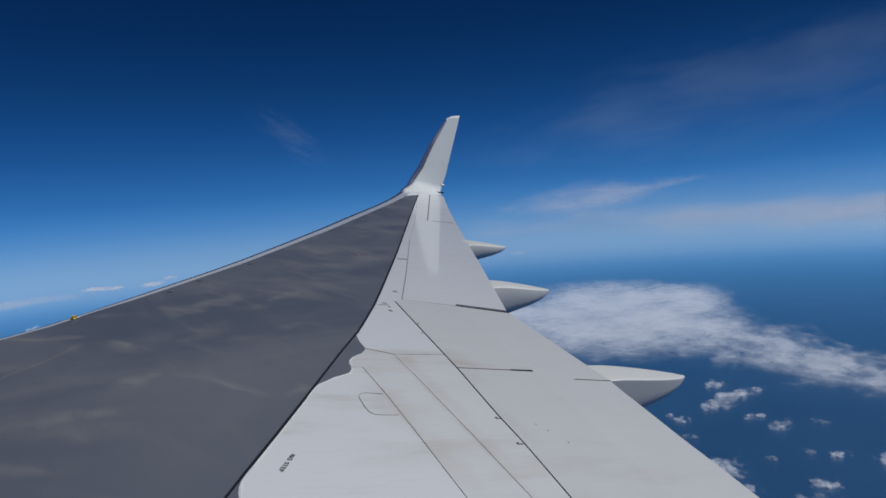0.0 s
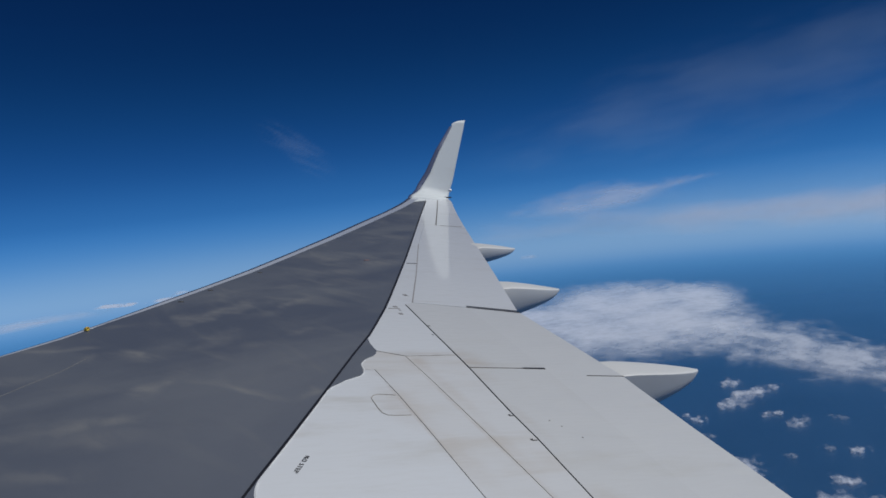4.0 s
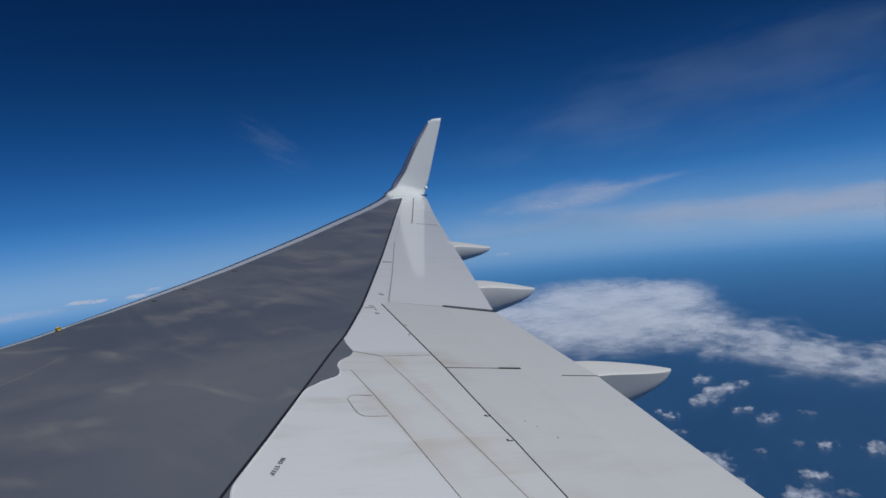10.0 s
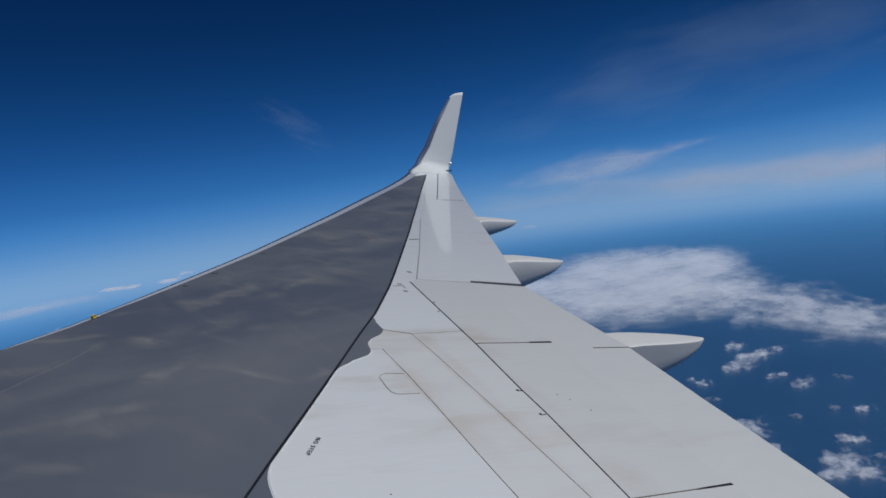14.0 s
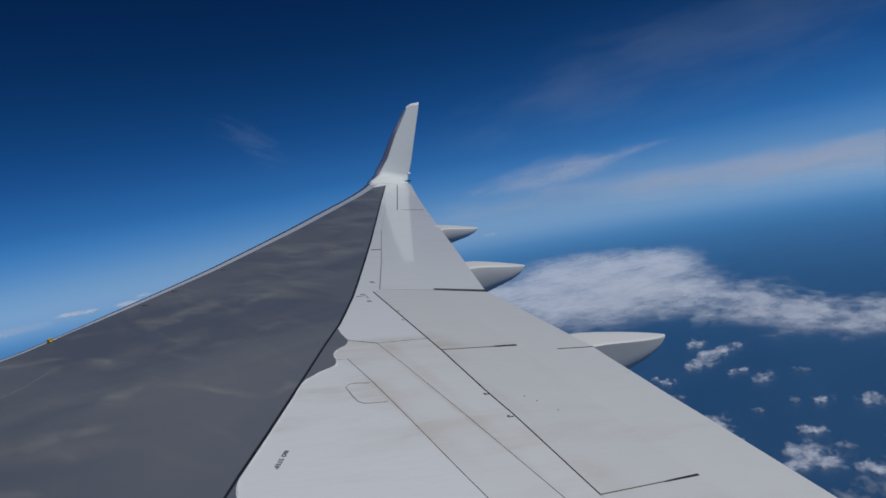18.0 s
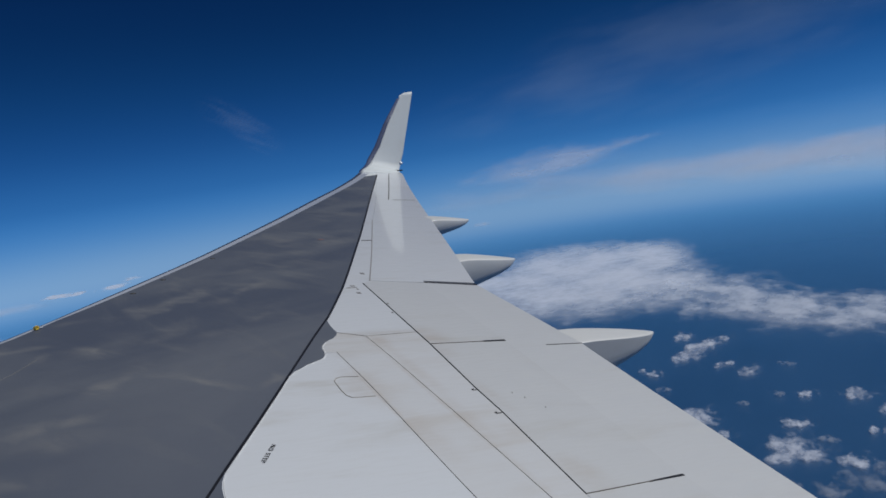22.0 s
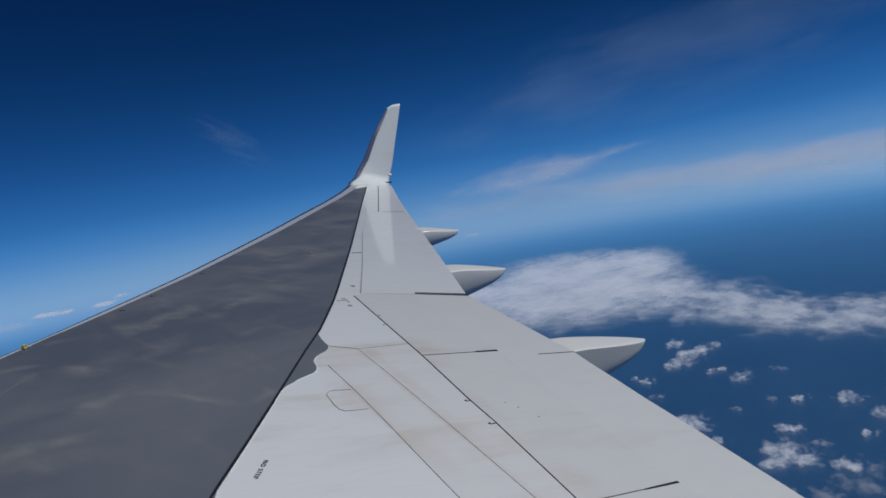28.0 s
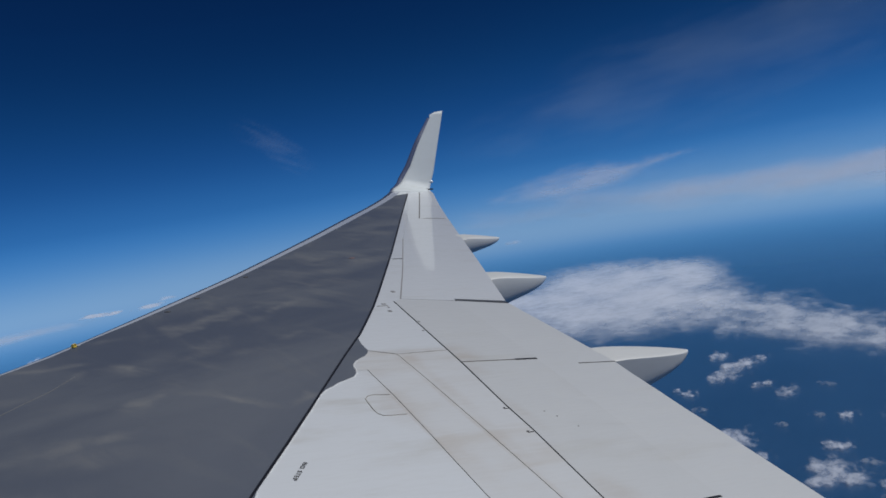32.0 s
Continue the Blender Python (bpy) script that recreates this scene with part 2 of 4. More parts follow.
spar_sheen.vector_type, reach.operation = "TEXTURE", "LENGTH"
spar_sheen.inputs["Location"].default_value, spar_sheen.inputs["Rotation"].default_value, spar_sheen.inputs["Scale"].default_value = (0.35, 3.3, 0), (0, 0, radians(62)), (2.4, 0.95, 1000)
l.new(bent.outputs[0], spar_sheen.inputs["Vector"])
l.new(spar_sheen.outputs["Vector"], reach.inputs[0])
c = mix(n, l, span(n, l, reach.outputs["Value"], 0.1, 1.0, 0.75, 0.0), c, (0.094, 0.107, 0.134))     # painted sheen: the coat's reflected brightness beside the spar, put in as paler colour
c = mix(n, l, times(n, l, span(n, l, brush, 0.53, 0.70), span(n, l, patch, 0.44, 0.62, 0.04, 0.40)), c, (0.128, 0.137, 0.150))
c = mix(n, l, times(n, l, span(n, l, swirl, 0.53, 0.70), span(n, l, patch, 0.36, 0.56, 0.38, 0.04)), c, (0.124, 0.133, 0.146))
c = mix(n, l, times(n, l, wipe, times(n, l, span(n, l, strand, 0.34, 0.66, 0.12, 0.95), span(n, l, brush, 0.30, 0.62, 0.5, 1.0))), c, (0.152, 0.158, 0.166))
c = mix(n, l, span(n, l, fine, 0.5, 0.85, 0.0, 0.25), c, (0.065, 0.07, 0.08))
l.new(c, p.inputs["Base Color"])
p.inputs["Specular IOR Level"].default_value = 0.3
l.new(span(n, l, smear, 0.35, 0.7, 0.42, 0.6), p.inputs["Roughness"])
bumped(n, l, p, fine, 0.05, 0.004)


def plain(name, colour, rough, metal=0.0, spread=0.25, scale=40.0):
    m, n, l, p = material(name)
    co = n.new("ShaderNodeTexCoord").outputs["Object"]
    f = noise_node(n, l, co, scale, 5, 0.6)
    dark = tuple(v * (1 - spread) for v in colour)
    l.new(mix(n, l, span(n, l, f, 0.35, 0.7), colour, dark), p.inputs["Base Color"])
    l.new(span(n, l, f, 0.3, 0.7, max(rough - 0.08, 0.03), rough + 0.08), p.inputs["Roughness"])
    p.inputs["Metallic"].default_value = metal
    return m


seal_gap_black = plain("black_sealant_and_gap_shade", (0.007, 0.008, 0.013), 0.5)
cavity = plain("dark_cavity", (0.020, 0.020, 0.021), 0.8)
groove = plain("grimy_groove", (0.11, 0.105, 0.10), 0.8)
joint_grime = plain("grey_joint_grime", (0.22, 0.22, 0.225), 0.8, spread=0.7, scale=11.0)
groove_pale = plain("pale_grime", (0.30, 0.29, 0.275), 0.8, spread=0.4, scale=12.0)
faint_joint = plain("faint_brown_joint", (0.34, 0.335, 0.33), 0.8, spread=0.4, scale=9.0)
metal = plain("polished_metal", (0.55, 0.57, 0.60), 0.22, 1.0)
ink = plain("black_stencil_ink", (0.035, 0.036, 0.04), 0.6)
faded_ink = plain("faded_stencil_ink", (0.22, 0.22, 0.23), 0.6)
pale_coat = plain("pale_coat_seam", (0.15, 0.155, 0.165), 0.6)
yellow = plain("yellow_paint", (0.72, 0.55, 0.10), 0.5)
# dark sky and sea mirrored in the metal nose, put in as colour
nose_reflection = plain("nose_dark_reflection", (0.018, 0.032, 0.072), 0.6)
bead_white = plain("pale_paint_bead", (0.60, 0.63, 0.66), 0.5)
red_mark = plain("faded_red_mark", (0.15, 0.10, 0.105), 0.6)
# white base colour that stands in for the sun's glint on the lens
lens = plain("white_glint_lens", (0.93, 0.94, 0.95), 0.24, 0.25)
# the winglet edge's reflection of deep blue sky, painted as its colour
edge_reflection = plain("winglet_edge_reflection", (0.022, 0.045, 0.13), 0.6)

# sea: deep blue body with small wind ripples
sea_mat, n, l, p = material("sea_water")
co = n.new("ShaderNodeTexCoord").outputs["Object"]
swell = noise_node(n, l, co, 0.004, 6, 0.6, 0.3)
ripple = noise_node(n, l, co, 0.5, 8, 0.7)
l.new(mix(n, l, span(n, l, swell, 0.35, 0.7), (0.018, 0.064, 0.154), (0.023, 0.075, 0.174)), p.inputs["Base Color"])
p.inputs["Roughness"].default_value = 0.3
p.inputs["IOR"].default_value = 1.33
bumped(n, l, p, ripple, 0.5, 0.6)
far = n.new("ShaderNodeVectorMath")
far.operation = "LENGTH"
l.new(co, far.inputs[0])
l.new(span(n, l, far.outputs["Value"], 350.0, 2900.0, 1.0, 0.0), p.inputs["Alpha"])     # haze put into the alpha: with distance the water gives way to the world's pale colour


def cloud_material(name, scale, amount, low, high, top=1.0, stretch=(1, 1, 1, 0), shade=(0.80, 0.82, 0.86), distort=0.5, detail=8, thru=0.35, soft=0.7):
    """Water droplets: white, lit through; the sheet's own density (its UV's u) is frayed by turbulence and thins out to nothing."""
    m = bpy.data.materials.new(name)
    m.use_nodes = True
    n, l = m.node_tree.nodes, m.node_tree.links
    n.remove(n["Principled BSDF"])
    tc, dense = n.new("ShaderNodeTexCoord"), n.new("ShaderNodeSeparateXYZ")
    l.new(tc.outputs["UV"], dense.inputs[0])
    f = noise_node(n, l, tc.outputs["Object"], scale, detail, 0.60, distort, stretch)
    frayed = n.new("ShaderNodeMath")
    frayed.operation = "MULTIPLY_ADD"
    frayed.inputs[1].default_value = amount
    l.new(f, frayed.inputs[0])
    l.new(dense.outputs["X"], frayed.inputs[2])
    alpha = span(n, l, frayed.outputs[0], low + 0.5 * amount, high + 0.5 * amount, 0.0, top)
    # droplets pass light on sideways: the heap is lit as softly as if it faced up
    geo, up_way, lean = n.new("ShaderNodeNewGeometry"), n.new("ShaderNodeCombineXYZ"), n.new("ShaderNodeMix")
    up_way.inputs[2].default_value = 1.0
    lean.data_type = "VECTOR"
    lean.inputs[0].default_value = soft
    l.new(geo.outputs["Normal"], lean.inputs[4])
    l.new(up_way.outputs[0], lean.inputs[5])
    d, t, x, y = n.new("ShaderNodeBsdfDiffuse"), n.new("ShaderNodeBsdfTranslucent"), n.new("ShaderNodeMixShader"), n.new("ShaderNodeMixShader")
    l.new(lean.outputs[1], d.inputs["Normal"])
    d.inputs["Color"].default_value = t.inputs["Color"].default_value = (*shade, 1)
    x.inputs[0].default_value = thru
    l.new(d.outputs[0], x.inputs[1])
    l.new(t.outputs[0], x.inputs[2])
    l.new(alpha, y.inputs[0])
    l.new(n.new("ShaderNodeBsdfTransparent").outputs[0], y.inputs[1])
    l.new(x.outputs[0], y.inputs[2])
    l.new(y.outputs[0], n["Material Output"].inputs["Surface"])
    return m


bank_mat = cloud_material("bank_cloud", 0.050, 0.75, -0.10, 1.25, 0.72, (1, 0.85, 1, -32), (0.70, 0.755, 0.86), thru=0.2, soft=0.75)
tail_mat = cloud_material("bank_tail_cloud", 0.055, 0.90, -0.08, 1.25, 0.61, (1, 0.70, 1, -38), (0.70, 0.755, 0.86), thru=0.2, soft=0.75)
# the puffs' colour carries the blue haze of the air before them
puff_mat = cloud_material("puff_cloud", 0.16, 1.3, -0.16, 1.9, 0.68, (1, 0.8, 1, -46), (0.70, 0.75, 0.86), thru=0.2, soft=0.95)
wisp_mat = cloud_material("wisp_cloud", 0.10, 1.0, -0.02, 1.3, 0.24, (1, 0.4, 1, -46), soft=0.8)
cirrus_mat = cloud_material("cirrus_cloud", 0.0040, 0.45, -0.22, 1.3, 0.44, (1, 1, 1.6, 0), (0.72, 0.71, 0.75), 0.6, 6, soft=0.0)
streak_mat = cloud_material("horizon_streak_cloud", 0.0060, 0.50, -0.10, 0.8, 0.62, (1, 1, 2.0, 0), (0.78, 0.77, 0.80), 0.6, 6, soft=0.0)
veil_mat = cloud_material("veil_cloud", 0.0030, 0.35, -0.20, 1.2, 0.32, (1, 1, 1.8, 0), (0.74, 0.70, 0.72), 0.5, 5, soft=0.0)
high_mat = cloud_material("high_thin_cloud", 0.0016, 0.35, -0.25, 1.2, 0.11, (1, 1, 1.0, 0), (0.60, 0.70, 0.78), 0.8, 5, soft=0.0)


# ---------------------------------------------------------------- mesh helpers
def mesh_of(name, bm, mat, smooth=False):
    me = bpy.data.meshes.new(name)
    if not bm.loops.layers.uv:        # cloud sheets keep their upward faces
        bmesh.ops.recalc_face_normals(bm, faces=bm.faces)
    for f in bm.faces:
        f.smooth = smooth
    bm.to_mesh(me)
    bm.free()
    me.materials.append(mat)
    return me


def part(name, bm, mat, parent, label="", smooth=False):
    ob = new(name, mesh_of(name, bm, mat, smooth))
    ob.parent = parent
    if label:
        tagged(ob, label)
    return ob


def thing(name, bm, mat, label, category, group="", kind="", smooth=False):
    return tagged(new(name, mesh_of(name, bm, mat, smooth)), label, category, group, kind)


# the wing's upper surface: a plane tilted by dihedral and incidence
A0, SLOPE, RISE = -1.3516, 0.11068, 0.14175


def top(x, y, lift=0.0):
    """A point of the upper surface; the lift of flight bends the tip up."""
    return Vector((x, y, A0 - SLOPE * x + RISE * y + 0.08 * max(0.0, (y - 12.0) / 2.8) ** 2 + lift))


def along(line, y):
    """x of a spanwise line, a list of (x, y) with y growing, at y."""
    for (x0, y0), (x1, y1) in zip(line, line[1:]):
        if y <= y1 or (x1, y1) == line[-1]:
            return x0 + (x1 - x0) * (y - y0) / (y1 - y0)


LEAD = [(-2.84, 0.2), (-0.83, 4.325), (-0.61, 4.61), (-0.395, 4.93), (-0.255, 5.165), (-0.095, 5.43), (0.077, 5.72), (0.285, 6.06), (0.528, 6.465), (0.83, 6.99), (1.185, 7.635), (1.63, 8.455), (2.2, 9.52), (3.0, 11.06), (4.12, 13.15), (4.635, 14.09), (5.0, 14.8), (5.13, 15.05)]
GREY_FRONT = [(-2.83, 0.2), (-0.83, 4.285), (-0.61, 4.565), (-0.49, 4.722), (-0.4, 4.865), (-0.263, 5.088), (-0.1, 5.33), (0.07, 5.595), (0.274, 5.92), (0.513, 6.31), (0.79, 6.755), (1.13, 7.35), (1.56, 8.12), (2.09, 9.06), (2.83, 10.43), (3.88, 12.39), (4.53, 13.545), (4.95, 14.29), (5.25, 14.82)]
SPAR = [(-0.98, 0.2), (0.192, 2.597), (0.327, 2.868), (0.506, 3.217), (0.752, 3.705), (1.088, 4.378), (1.308, 4.803), (1.447, 5.106), (1.648, 5.555), (1.848, 6.034), (2.19, 6.868), (2.643, 7.976), (3.368, 9.79), (4.34, 12.23), (4.815, 13.39), (5.295, 14.54), (5.53, 15.1)]
THIN_A = [(1.1, 0.2), (1.107, 2.256), (1.112, 2.575), (1.119, 2.85), (1.13, 3.236), (1.138, 3.66), (1.134, 4.1)]
THIN_B = [(1.345, 0.2), (1.366, 2.161), (1.379, 2.7), (1.389, 3.146), (1.399, 3.9), (1.397, 4.334)]
HINGE = [(1.507, 2.28), (1.601, 3.063), (1.628, 3.381), (1.71, 4.103), (1.852, 5.679)]
OUTER_HINGE = [(1.938, 5.762), (2.386, 6.934), (3.124, 8.93), (3.95, 11.0), (5.45, 15.0)]
TRAIL = [(2.16, 0.2), (2.309, 1.821), (2.446, 2.715), (2.497, 3.08), (2.544, 3.364), (2.594, 3.681), (2.634, 3.9), (2.745, 5.5), (3.32, 7.158), (4.135, 9.55), (4.63, 11.0), (5.9, 14.648), (6.03, 15.1)]


def ys_between(line, a, b, extra=()):
    bent = (12.5, 13.0, 13.5, 14.0, 14.4)
    return sorted({a, b, *extra, *(y for y in bent if a < y < b), *(y for _, y in line if a < y < b)})


def edge(line, a, b, extra=()):
    return [(along(line, y), y) for y in ys_between(line, a, b, extra)]


def inset(poly, d):
    """The polygon drawn in by d on all sides."""
    area = sum(x0 * y1 - x1 * y0 for (x0, y0), (x1, y1) in zip(poly, poly[1:] + poly[:1]))
    sgn = 1 if area > 0 else -1
    out = []
    k = len(poly)
    for i in range(k):
        a, b, c = Vector(poly[i - 1]), Vector(poly[i]), Vector(poly[(i + 1) % k])
        u, v = (b - a).normalized(), (c - b).normalized()
        nu, nv = Vector((-u.y, u.x)) * sgn, Vector((-v.y, v.x)) * sgn
        bis = nu + nv
        bis = bis / max(0.4, bis.dot(nu)) if bis.length > 1e-6 else nu
        q = b + bis * d
        out.append((q.x, q.y))
    return out


def slab(poly, lift=0.0, thick=0.012, gap=0.0, bevel=0.0004):
    """A sheet panel that lies on the wing's upper surface, its edges eased."""
    outer = inset(poly, gap) if gap else list(poly)
    inner = inset(outer, bevel)
    bm = bmesh.new()
    rings = [[bm.verts.new(top(x, y, lift - thick)) for x, y in outer], [bm.verts.new(top(x, y, lift - bevel)) for x, y in outer], [bm.verts.new(top(x, y, lift)) for x, y in inner]]
    k = len(poly)
    for a, b in zip(rings, rings[1:]):
        for i in range(k):
            bm.faces.new((a[i], a[(i + 1) % k], b[(i + 1) % k], b[i]))
    caps = [bm.faces.new(rings[2]), bm.faces.new(rings[0])]
    bmesh.ops.triangulate(bm, faces=caps)
    return bm


def ribbon(points, width, lift, thick=0.004, taper=None):
    """A narrow raised strip along points on the upper surface."""
    left, right = [], []
    k = len(points)
    for i, (x, y) in enumerate(points):
        a, b = Vector(points[max(i - 1, 0)]), Vector(points[min(i + 1, k - 1)])
        u = (b - a).normalized()
        w = (width if taper is None else width + (taper - width) * i / (k - 1)) / 2
        left.append((x - u.y * w, y + u.x * w))
        right.append((x + u.y * w, y - u.x * w))
    bm = bmesh.new()
    rows = [[bm.verts.new(top(x, y, h)) for x, y in side] for side, h in ((left, lift - thick), (left, lift), (right, lift), (right, lift - thick))]
    for a, b in zip(rows, rows[1:] + rows[:1]):
        for i in range(k - 1):
            bm.faces.new((a[i], a[i + 1], b[i + 1], b[i]))
    for i in (0, -1):
        bm.faces.new([r[i] for r in rows])
    return bm


def loft(sections, closed=True):
    """Skin over rings of equal length."""
    bm = bmesh.new()
    rings = [[bm.verts.new(q) for q in s] for s in sections]
    k = len(rings[0])
    for a, b in zip(rings, rings[1:]):
        for i in range(k if closed else k - 1):
            bm.faces.new((a[i], a[(i + 1) % k], b[(i + 1) % k], b[i]))
    if closed:
        bm.faces.new(rings[0])
        bm.faces.new(rings[-1])
    return bm


# ---------------------------------------------------------------- sea
bm = bmesh.new()
rim_r = 4900.0
rings = []
for r in (60, 300, 900, 2000, 3200, rim_r):
    rings.append([bm.verts.new((r * math.cos(a), r * math.sin(a), 0)) for a in np.linspace(0, 2 * math.pi, 180, endpoint=False)])
bm.faces.new(rings[0])
for a, b in zip(rings, rings[1:]):
    for i in range(180):
        bm.faces.new((a[i], a[(i + 1) % 180], b[(i + 1) % 180], b[i]))
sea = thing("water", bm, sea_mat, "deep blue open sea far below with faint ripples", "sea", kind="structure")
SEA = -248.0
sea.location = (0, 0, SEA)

# ---------------------------------------------------------------- the hull behind the window
hull = tagged(new("fuselage"), "white airliner fuselage side with one cabin window", "fuselage")
hull.matrix_world = BANK
HULL_R, HULL_Y, HULL_Z = 1.88, -1.79, -0.35


def hull_at(x, z, r=HULL_R):
    return Vector((x, HULL_Y + math.sqrt(max(r * r - (z - HULL_Z) ** 2, 0.0)), z))


bm = bmesh.new()
xs = [-7, -4, -2, -1, -0.3, -0.17, 0.27, 0.4, 1, 2, 4, 8]
zs = [-2.15, -1.9, -1.6, -1.2, -0.8, -0.4, -0.24, 0.24, 0.4, 0.8, 1.1, 1.3, 1.48]
skins = []
for r in (HULL_R, HULL_R - 0.02):
    grid = {(i, j): bm.verts.new(hull_at(x, z, r)) for i, x in enumerate(xs) for j, z in enumerate(zs)}
    skins.append(grid)
    for i in range(len(xs) - 1):
        for j in range(len(zs) - 1):
            if not (xs[i] == -0.17 and zs[j] == -0.24):
                bm.faces.new((grid[i, j], grid[i + 1, j], grid[i + 1, j + 1], grid[i, j + 1]))
part("hull_skin", bm, white, hull, smooth=True)
bm = bmesh.new()
rings = []
for grow, r in ((0.0, HULL_R + 0.004), (0.03, HULL_R + 0.004), (0.03, HULL_R - 0.024), (0.0, HULL_R - 0.024)):
    ring = []
    for a in np.linspace(0, 2 * math.pi, 32, endpoint=False):
        c, q = math.cos(a), math.sin(a)
        ring.append(bm.verts.new(hull_at(0.05 + (0.20 + grow) * math.copysign(abs(c) ** 0.6, c), (0.22 + grow) * math.copysign(abs(q) ** 0.6, q), r)))
    rings.append(ring)
for a, b in zip(rings, rings[1:] + rings[:1]):
    for i in range(32):
        bm.faces.new((a[i], a[(i + 1) % 32], b[(i + 1) % 32], b[i]))
part("window_frame", bm, metal, hull, "rounded metal window frame", smooth=True)

# ---------------------------------------------------------------- the wing
wing = tagged(new("airplane_wing"), "white and grey airliner wing with swept-up winglet and three flap fairings", "airplane wing")
wing.matrix_world = BANK

ROOT = -0.25      # the skins run into the hull here
# inner box: fills the wing below the skin panels
sections = []
for y in (ROOT, 2.0, 3.9, 5.5, 7.2, 9.6, 12.0, 12.5, 13.0, 13.5, 14.0, 14.4, 14.7):
    xl, xt = along(GREY_FRONT, y), along(TRAIL, y)
    c = xt - xl
    deep = 0.11 * c + 0.02
    ring = [top(xl - 0.01, y, -0.014), top(xl + 0.5 * c, y, -0.0125), top(xt - 0.012, y, -0.0125), top(xt - 0.012, y, -0.022), top(xl + 0.62 * c, y, -0.55 * deep), top(xl + 0.3 * c, y, -deep), top(xl + 0.08 * c, y, -0.8 * deep), top(xl - 0.01, y, -0.05)]
    sections.append(ring)
part("wing_box", loft(sections), cavity, wing, "dark inner box and underside of the wing")

# grey coated upper skin between the spars
poly = edge(GREY_FRONT, ROOT, 14.29) + [(5.30, 14.57)] + edge(SPAR, ROOT, 14.55)[::-1]
part("wing_box_skin", slab(poly), grey, wing, "dark grey coated upper skin with pale wipe marks")

part("tip_skin", slab([(4.955, 14.295), (5.25, 14.82), (5.415, 14.82), (5.303, 14.562), (5.298, 14.58)], 0.0, 0.012), winglet_white, wing, "white skin where the wing tip turns up")

# slat and its polished nose in front of the grey skin; the nose's dark reflection is its base colour
ys = [ROOT, 2, 4.13, 4.44, 4.75, 5.05, 5.3, 5.6, 6, 6.5, 7, 8, 9.2, 11, 12.39, 13.15, 13.8, 14.3, 14.8]
slat, nose = [], []
for y in ys:
    g = along(GREY_FRONT, y)
    e = along(LEAD, y)
    e = min(e, g - 0.008)
    k = e + 0.30 * (g - e)
    slat.append([top(g, y, 0.0), top(g - 0.4 * (g - k), y, -0.001), top(k, y, -0.003), top(k, y, -0.03), top(g, y, -0.03)])
    nose.append([top(k, y, -0.003), top(e, y, -0.005), top(e - 0.008, y, -0.010), top(e - 0.014, y, -0.03), top(e - 0.01, y, -0.07), top(e + 0.05, y, -0.15), top(k, y, -0.03)])
part("leading_edge_slat", loft(slat), slat_white, wing, "pale grey painted leading edge slat")
part("slat_nose", loft(nose), nose_reflection, wing, "leading edge nose, coloured dark for the sky it mirrors")

# white panels behind the rear spar; the joints between them are open grooves
GAP = 0.0006


def panel(name, poly, mat=white, label="", gap=GAP):
    return part(name, slab(poly, 0.0, 0.0115, gap, 0.0004 if gap else 0.00005), mat, wing, label)


panel("inboard_fixed_panel", edge(SPAR, ROOT, 3.842) + [(0.98, 4.10), (1.134, 4.10)] + edge(THIN_A, ROOT, 4.05)[::-1], label="white fixed panel behind the rear spar", gap=0.0012)
panel("fixed_panel", edge(THIN_A, ROOT, 4.10) + [(0.98, 4.11), (0.845, 3.85), (1.14, 4.449), (1.249, 4.447), (1.398, 4.337)] + edge(THIN_B, ROOT, 4.33)[::-1], white_soiled, gap=0.0012)
panel("fixed_panel", edge(THIN_B, ROOT, 4.334) + [(1.400, 4.339), (1.730, 4.349)] + edge(HINGE, 2.28, 4.103)[::-1] + [(1.437, ROOT)], white_soiled, gap=0.0012)
panel("outboard_fixed_panel", [(1.14, 4.452)] + edge(SPAR, 4.5, 15.1)[0:] + edge(OUTER_HINGE, 5.762, 15.0)[::-1] + [(1.852, 5.679), (1.732, 4.352), (1.401, 4.342), (1.25, 4.450)], label="white fixed panel along the rear spar")
SPOILER_END = [(1.90, 0.2), (1.968, 2.286), (2.19, 4.053), (2.352, 5.611)]
panel("inboard_spoiler", [(1.438, ROOT), (1.507, 2.28)] + edge(SPOILER_END, ROOT, 2.286)[::-1], white_spoiler, "white inboard spoiler panel", gap=0.0)
panel("spoiler", edge(HINGE, 2.284, 4.10) + edge(SPOILER_END, 2.29, 4.05)[::-1], white_spoiler, "white spoiler panel with a dark edge slit", gap=0.0)
panel("spoiler", [(1.715, 4.106), (1.852, 5.679), (1.938, 5.762)] + edge(SPOILER_END, 4.056, 5.611)[::-1], white_spoiler, "white spoiler panel beside the flap gap", gap=0.0)
panel("inboard_flap", edge(SPOILER_END, ROOT, 5.611) + edge(TRAIL, ROOT, 5.45)[::-1], white_flap, "white inboard flap along the trailing edge", gap=0.0)
panel("outboard_flap", edge(OUTER_HINGE, 5.766, 11.0) + edge(TRAIL, 5.54, 11.0)[::-1] + [(2.37, 5.685), (2.350, 5.625)], white, "white outboard flap and spoiler surface", gap=0.0012)
panel("aileron", edge(OUTER_HINGE, 11.0, 15.0) + [(5.98, 15.0)] + edge(TRAIL, 11.0, 14.648)[::-1], white, "white outboard aileron", gap=0.0012)

# grime settled in the joints
part("panel_joint", ribbon(edge(THIN_A, ROOT, 4.09), 0.0022, 0.002), joint_grime, wing, "grimy joint between fixed panels")
part("panel_joint", ribbon(edge(THIN_B, ROOT, 4.33), 0.0022, 0.002), faint_joint, wing, "faint brown joint between fixed panels")
